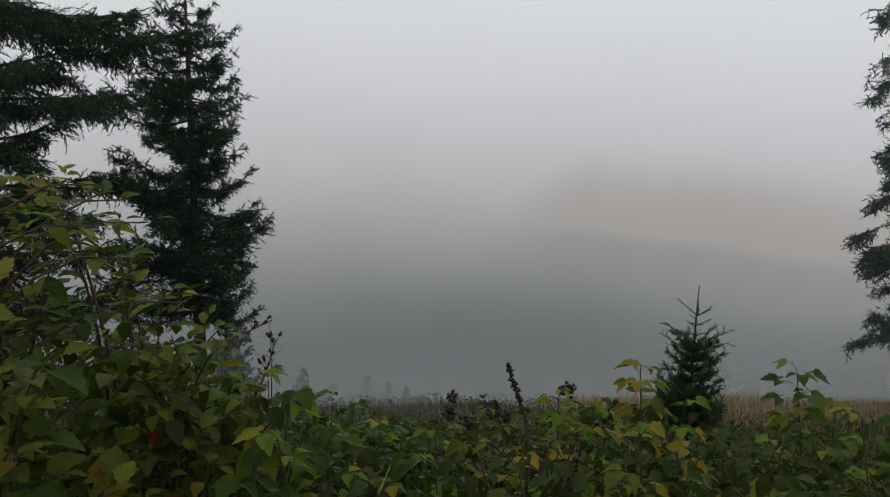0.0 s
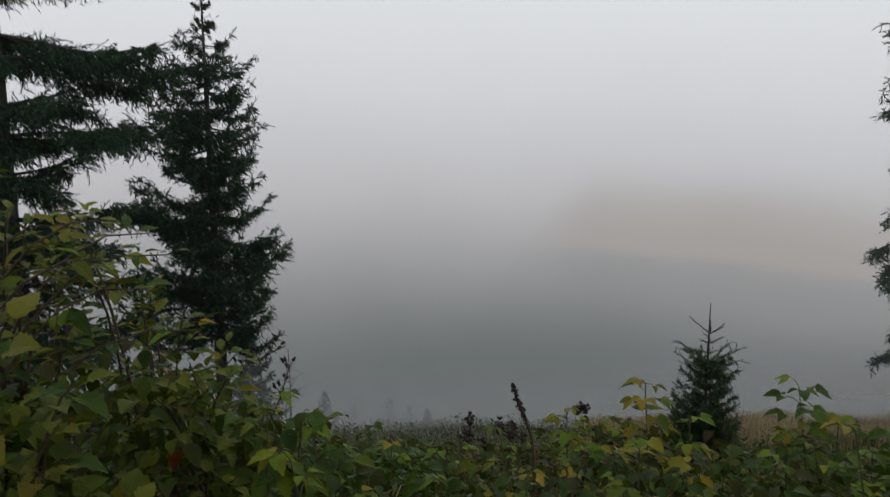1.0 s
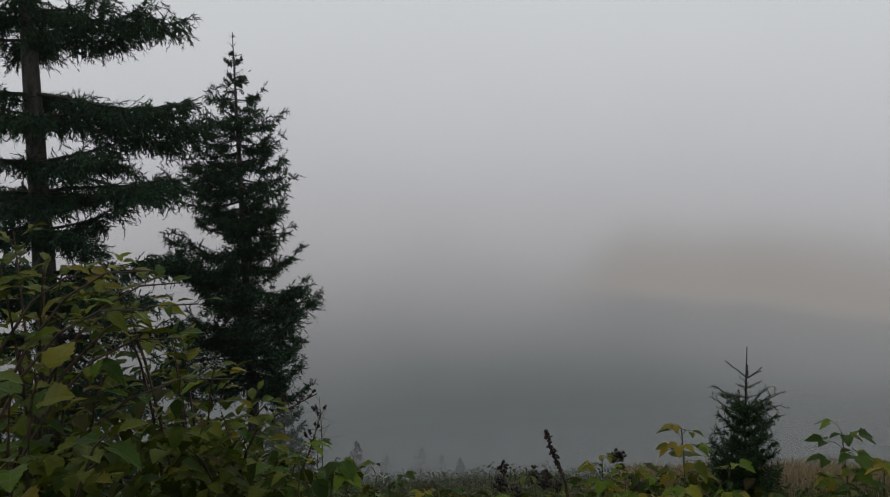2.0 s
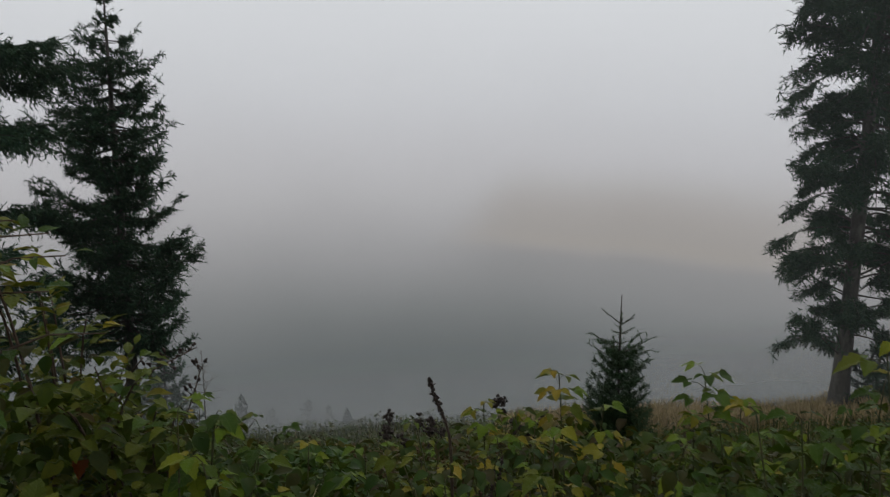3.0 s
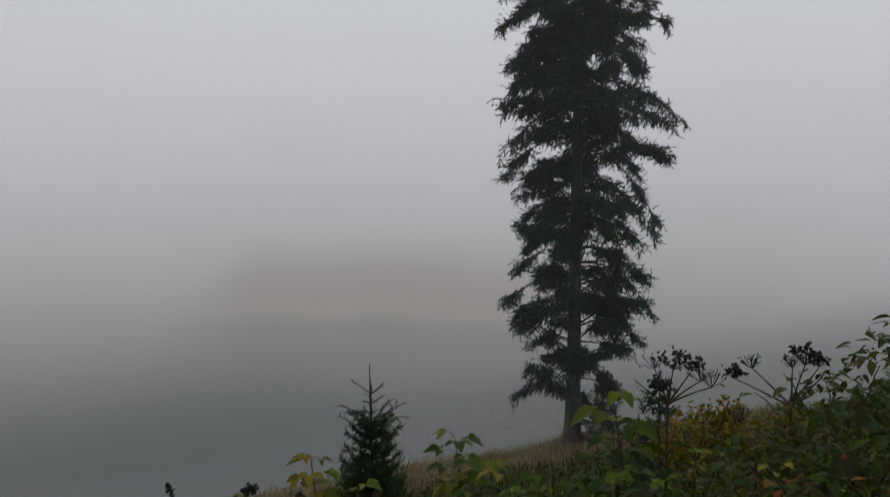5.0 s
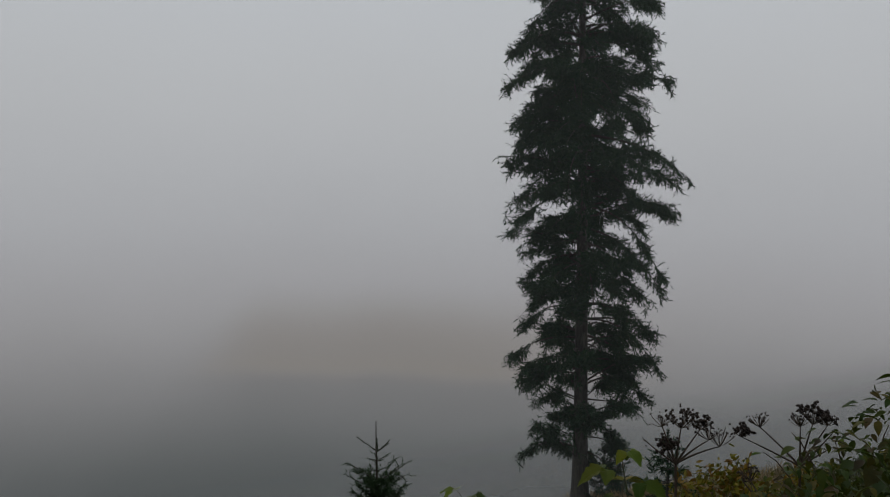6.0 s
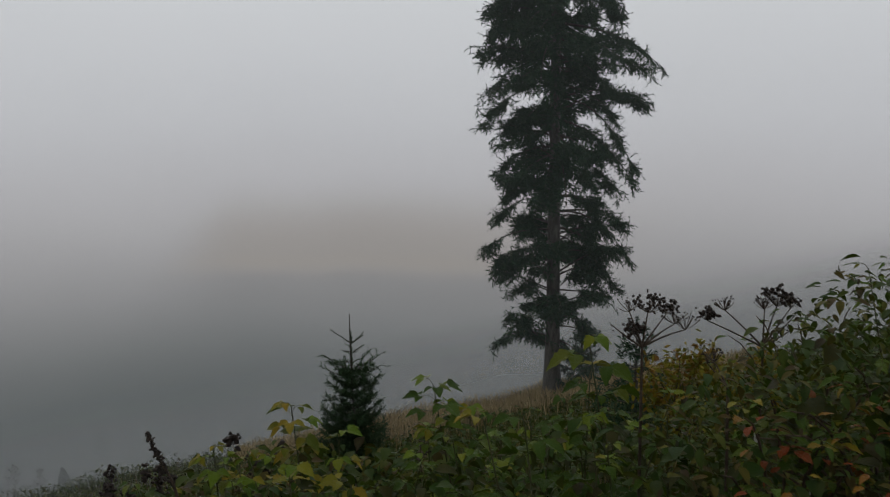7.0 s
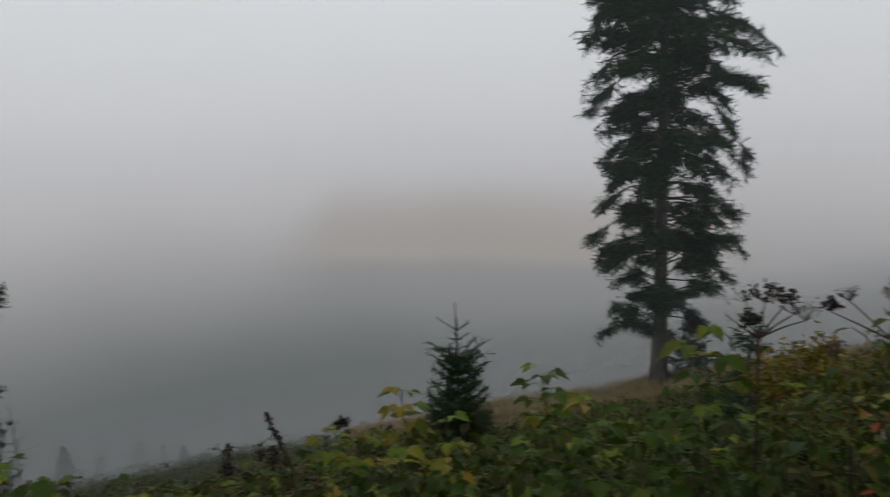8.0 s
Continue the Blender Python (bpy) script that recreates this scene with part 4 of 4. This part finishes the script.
def withered(x, y, top, rng, heads=5, scale=1.0):
    """A withered brown herb with drooping heads."""
    z = float(height(x, y)) - 0.03
    ob = thing("withered_herb", (x, y, z), "withered brown herb with dark drooping seed heads", "plant", "dead stalks")
    tall = top - z
    g = Geo()
    for k in range(heads):
        h = Geo()
        a = rng.uniform(0, 6.28)
        sp = rng.uniform(0.02, 0.12) * scale ** 0.5
        t = tall * rng.uniform(0.75, 1.0)
        s = np.linspace(0, 1, 6)
        pts = np.stack([math.sin(a) * sp * s ** 2, math.cos(a) * sp * s ** 2, t * s], -1)
        g.tube(pts, 0.0035 * (1 - s) + 0.0015, 4)
        for _ in range(int(9 * scale)):
            h.lump(pts[-1] + rng.normal(0, 0.014 * scale ** 0.5, 3) * np.array([1, 1, 1.5]) + np.array([0, 0, -0.015]), rng.uniform(0.007, 0.015) * scale ** 0.6, rng)
        part("seed_head", h, HUSK if scale < 1.5 else SEED, ob, "dark brown clumped seeds", kind="stuff")
    part("stem", g, DEAD, ob)
    for k in range(8):
        a = rng.uniform(0, 6.28)
        leaf(ob, "lance", "brown", (0.03 * math.sin(a), 0.03 * math.cos(a), tall * rng.uniform(0.3, 0.85)), (math.sin(a), math.cos(a), -0.9), 0.10, rng)


withered(0.83, 4.55, -0.10, r, 5, 2.0)
for az, el, d in ((1.6, -22.5, 6.0), (2.6, -22.6, 6.1), (3.4, -22.5, 5.9), (4.2, -22.9, 5.8)):
    p = bearing(az, el, d)
    withered(float(p[0]), float(p[1]), float(p[2]) + 0.05, r, 4, 2.2)
for k in range(44):
    p = bearing(r.uniform(-7, 14), r.uniform(-25.5, -23.2), r.uniform(3.4, 5.5))
    withered(float(p[0]), float(p[1]), float(p[2]), r, 4)


def hogweed(x, y, joint, heads, rng, label):
    """A dead hogweed: a ribbed stem, rays from one joint and dry umbels at their ends. heads: (place, spread, seeds, full)."""
    z = float(height(x, y)) - 0.03
    o = np.array([x, y, z])
    ob = thing("hogweed", (x, y, z), label, "plant", "dead stalks")
    s = np.linspace(0, 1, 14)
    j = np.asarray(joint) - o
    g = Geo()
    g.tube(np.stack([j[0] * s, j[1] * s, j[2] * s], -1), 0.005 * (1 - s) + 0.004, 7)
    part("stem", g, DEAD, ob)
    for place, spread, seeds, full in heads:
        e = np.asarray(place) - o
        e[2] = j[2] + 0.76 * (e[2] - j[2])
        g, h, fine = Geo(), Geo(), Geo()
        mid = (j + e) / 2 + np.array([0, 0, -0.008])
        q = s[:, None]
        hub = e - np.array([0, 0, spread * 0.75])
        pts = j * (1 - q) ** 2 + 2 * mid * q * (1 - q) + hub * q ** 2
        g.tube(pts, 0.0022 * (1 - s) + 0.0016, 5)
        for k in range(seeds):
            a, f = rng.uniform(0, 6.28), rng.random() ** 0.5
            tip = e + np.array([math.sin(a) * spread * f, math.cos(a) * spread * f, spread * (0.18 - 0.35 * f * f) + rng.normal(0, 0.006)])
            bend = (hub + tip) / 2 + np.array([0, 0, -0.2 * spread * f])
            u = np.linspace(0, 1, 5)[:, None]
            fine.tube(hub * (1 - u) ** 2 + 2 * bend * u * (1 - u) + tip * u ** 2, 0.0011, 3)
            for _ in range(4 if full else 1):
                h.lump(tip + rng.normal(0, 0.006, 3), rng.uniform(0.004, 0.0075) * (1 if full else 0.6), rng)
        ray = part("ray", g, DEAD, ob)
        part("pedicel", fine, DEAD, ray, kind="stuff")
        part("umbel", h, SEED, ray, "dry dark seeds of the umbel", kind="stuff")
    return ob


A, B = (1.57, 2.01, 0.905), (1.97, 1.92, 0.875)
hogweed(1.57, 2.01, A, [((1.585, 2.005, 1.10), 0.055, 19, True), ((1.655, 1.965, 1.045), 0.045, 16, False), ((1.675, 1.94, 1.03), 0.05, 14, False), ((1.535, 2.03, 1.085), 0.035, 14, False),
                        ((1.545, 2.02, 0.985), 0.026, 18, True), ((1.49, 2.06, 1.0), 0.004, 2, False), ((1.635, 1.98, 1.07), 0.03, 12, True)], r, "dead dark hogweed with dry seed umbels")
hogweed(1.97, 1.92, B, [((2.005, 1.905, 1.095), 0.05, 19, True), ((1.83, 2.02, 1.01), 0.028, 22, True), ((1.87, 1.985, 1.065), 0.036, 22, False), ((1.975, 1.925, 1.07), 0.035, 22, False),
                        ((2.05, 1.87, 1.02), 0.004, 2, False), ((2.03, 1.87, 0.97), 0.02, 4, False), ((2.04, 1.88, 1.075), 0.03, 14, True)], r, "dead dark hogweed with dry seed umbels")
hogweed(1.62, 1.66, (1.66, 1.74, 0.84), [((1.69, 1.83, 0.95), 0.045, 18, False), ((1.655, 1.82, 0.94), 0.03, 8, False)], r, "small dead hogweed with a sparse umbel")


def bare_branch(name, line, label, rng, pods=0, radius=0.004, twigs=0):
    """A thin dead stem with dry pods or short twigs."""
    line = np.asarray(line, float)
    x, y = line[0][0], line[0][1]
    z = float(height(x, y)) - 0.03
    o = np.array([x, y, z])
    ob = thing(name, tuple(o), label, "plant", "dead stalks")
    p = np.concatenate([[[0, 0, 0]], line - o])
    s, q = np.linspace(0, 1, len(p)), np.linspace(0, 1, 16)
    pts = np.stack([np.interp(q, s, p[:, k]) for k in range(3)], -1)
    for _ in range(2):
        pts[1:-1] = (pts[:-2] + 2 * pts[1:-1] + pts[2:]) / 4
    g, h = Geo(), Geo()
    g.tube(pts, radius * (1 - q) + 0.0015, 5)
    for k in range(twigs):
        u = rng.uniform(0.55, 0.97)
        c = np.array([np.interp(u, q, pts[:, i]) for i in range(3)])
        a = rng.uniform(0, 6.28)
        d = np.array([math.sin(a), math.cos(a), rng.uniform(-0.1, 0.6)])
        g.tube(np.stack([c, c + d * 0.05, c + d * rng.uniform(0.08, 0.16)]), [0.002, 0.0015, 0.001], 3)
    for k in range(pods):
        u = rng.uniform(0.7, 1.0)
        c = np.array([np.interp(u, q, pts[:, i]) for i in range(3)])
        d = np.array([rng.normal(0, 0.5), rng.normal(0, 0.5), rng.uniform(-0.2, 1)])
        e = c + unit(d) * 0.035
        g.tube(np.stack([c, (c + e) / 2, e]), 0.001, 3)
        for i in range(3):
            h.lump(e + unit(d) * 0.004 * i, 0.0058, rng)
    part("stem", g, DEAD, ob)
    if pods:
        part("seed_pod", h, SEED, ob, "small dark seed pods", kind="stuff")


bare_branch("weed_stalk", [(-0.95, 2.5, 0.50), (-0.72, 2.45, 0.75), (-0.55, 2.45, 0.84)], "thin dead weed stalk with dark pods", r, 14)
bare_branch("weed_stalk", [(-0.70, 2.5, 0.40), (-0.59, 2.5, 0.63), (-0.55, 2.5, 0.76)], "thin dead weed stalk with dark pods", r, 16)
bare_branch("bare_twig", [(-0.62, 2.25, 0.2), (-0.60, 2.25, 0.6), (-0.57, 2.25, 0.72)], "dark bare twig rising through the shrub", r, 0, 0.005, 4)
bare_branch("dead_sapling", [(-1.27, 5.85, -0.9), (-1.27, 5.85, -0.5), (-1.28, 5.85, -0.22)], "leafless dead conifer sapling in the herbs", r, 0, 0.006, 18)
bare_branch("dead_sapling", [(-2.40, 13.2, -4.25), (-2.15, 13.2, -3.85), (-1.95, 13.2, -3.55)], "leaning dead branch in the mist", r, 0, 0.012, 8)
for x, y, top in ((0.02, 2.0, 0.35), (-0.25, 2.3, 0.3), (1.2, 2.9, 0.35), (0.9, 2.0, 0.4)):
    bare_branch("weed_stalk", [(x, y, top - 0.3), (x + r.normal(0, 0.05), y, top)], "thin dead weed stalk with dark pods", r, 8)


def straw(points, label):
    p = np.asarray(points, float)
    ob = thing("straw_stem", tuple(p[0]), label, "plant", "dead stalks")
    g = Geo()
    q = np.linspace(0, 1, 10)
    s = np.linspace(0, 1, len(p))
    g.tube(np.stack([np.interp(q, s, (p - p[0])[:, k]) for k in range(3)], -1), 0.0022 * (1 - q) + 0.001, 4)
    part("stem", g, STRAW, ob)


straw([(-0.32, 1.95, 0.25), (-0.22, 2.1, 0.4), (-0.17, 2.2, 0.5)], "pale bent straw stem over the brambles")
straw([on_ground(9.5, 15.2), (9.52, 15.1, float(height(9.5, 15.2)) + 0.25), (9.42, 15.1, float(height(9.5, 15.2)) + 0.5)], "pale dry stem on the slope")


def floating_leaf(name, at, kind, colour, d, size, label, rng):
    """A single loose leaf or flake, unattached, placed to fit the camera's view."""
    ob = thing(name, at, label, "leaf")
    leaf(ob, kind, colour, (0, 0, 0), d, size, rng)


floating_leaf("bleached_leaf", (1.60, 1.57, 0.75), "oval", "white", (0.1, 0.1, 1.0), 0.035, "small bleached white leaf floating before the shrub", r)
floating_leaf("bleached_leaf", (1.72, 1.50, 0.60), "oval", "white", (0.3, 0.1, 0.6), 0.022, "small bleached white leaf floating before the shrub", r)
floating_leaf("curled_leaf", (-0.68, 2.2, 0.50), "lance", "white", (0.8, 0.2, -0.9), 0.085, "curled pale dry leaf on the brambles", r)
floating_leaf("maple_leaf", (-0.88, 1.95, 0.62), "lobed", "yellow", (0.5, -0.4, -0.4), 0.13, "large yellow-green lobed leaf", r)
for x, y, z, c in ((-0.74, 2.1, 0.45, "orange"), (-0.70, 2.1, 0.40, "orange"), (-0.77, 2.15, 0.42, "orange"), (-0.82, 2.2, 0.60, "red"), (0.1, 2.15, 0.28, "orange"), (0.16, 2.1, 0.27, "orange"), (0.05, 2.1, 0.26, "orange"), (0.22, 2.1, 0.27, "yellow")):
    floating_leaf("autumn_leaf", (x, y, z), "ovate", c, (r.normal(0, 1), -0.6, -0.3), 0.065, "orange autumn leaf floating before the brambles", r)
# Set by bearing in front of the plants so the camera sees them.
for k in range(26):
    p = bearing(r.normal(51, 2.3), r.normal(-20.5, 2.2), r.uniform(1.75, 2.0))
    floating_leaf("autumn_leaf", tuple(float(v) for v in p), "oval" if k % 3 else "lance", ("red", "orange", "orange", "yellow")[k % 4], (r.normal(0, 1), -0.3, r.uniform(-0.3, 0.5)), 0.036, "red or orange autumn leaf floating before the shrub", r)

for az, el, c in ((44.2, -18.2, "yellow"), (44.8, -18.6, "yellow"), (45.2, -18.0, "yellow"), (44.6, -19.2, "orange"), (53.4, -24.2, "yellow"), (54.2, -24.0, "yellow"), (54.8, -21.0, "yellow"), (55.4, -22.3, "yellow"), (50.8, -24.0, "red"), (51.4, -24.3, "red")):
    p = bearing(az, el, 1.7)
    floating_leaf("autumn_leaf", tuple(float(v) for v in p), "oval" if c == "yellow" else "lobed", c, (r.normal(0, 1), -0.5, r.uniform(-0.2, 0.8)), 0.034, "yellow autumn leaf floating before the shrub" if c == "yellow" else "red or orange autumn leaf floating before the shrub", r)
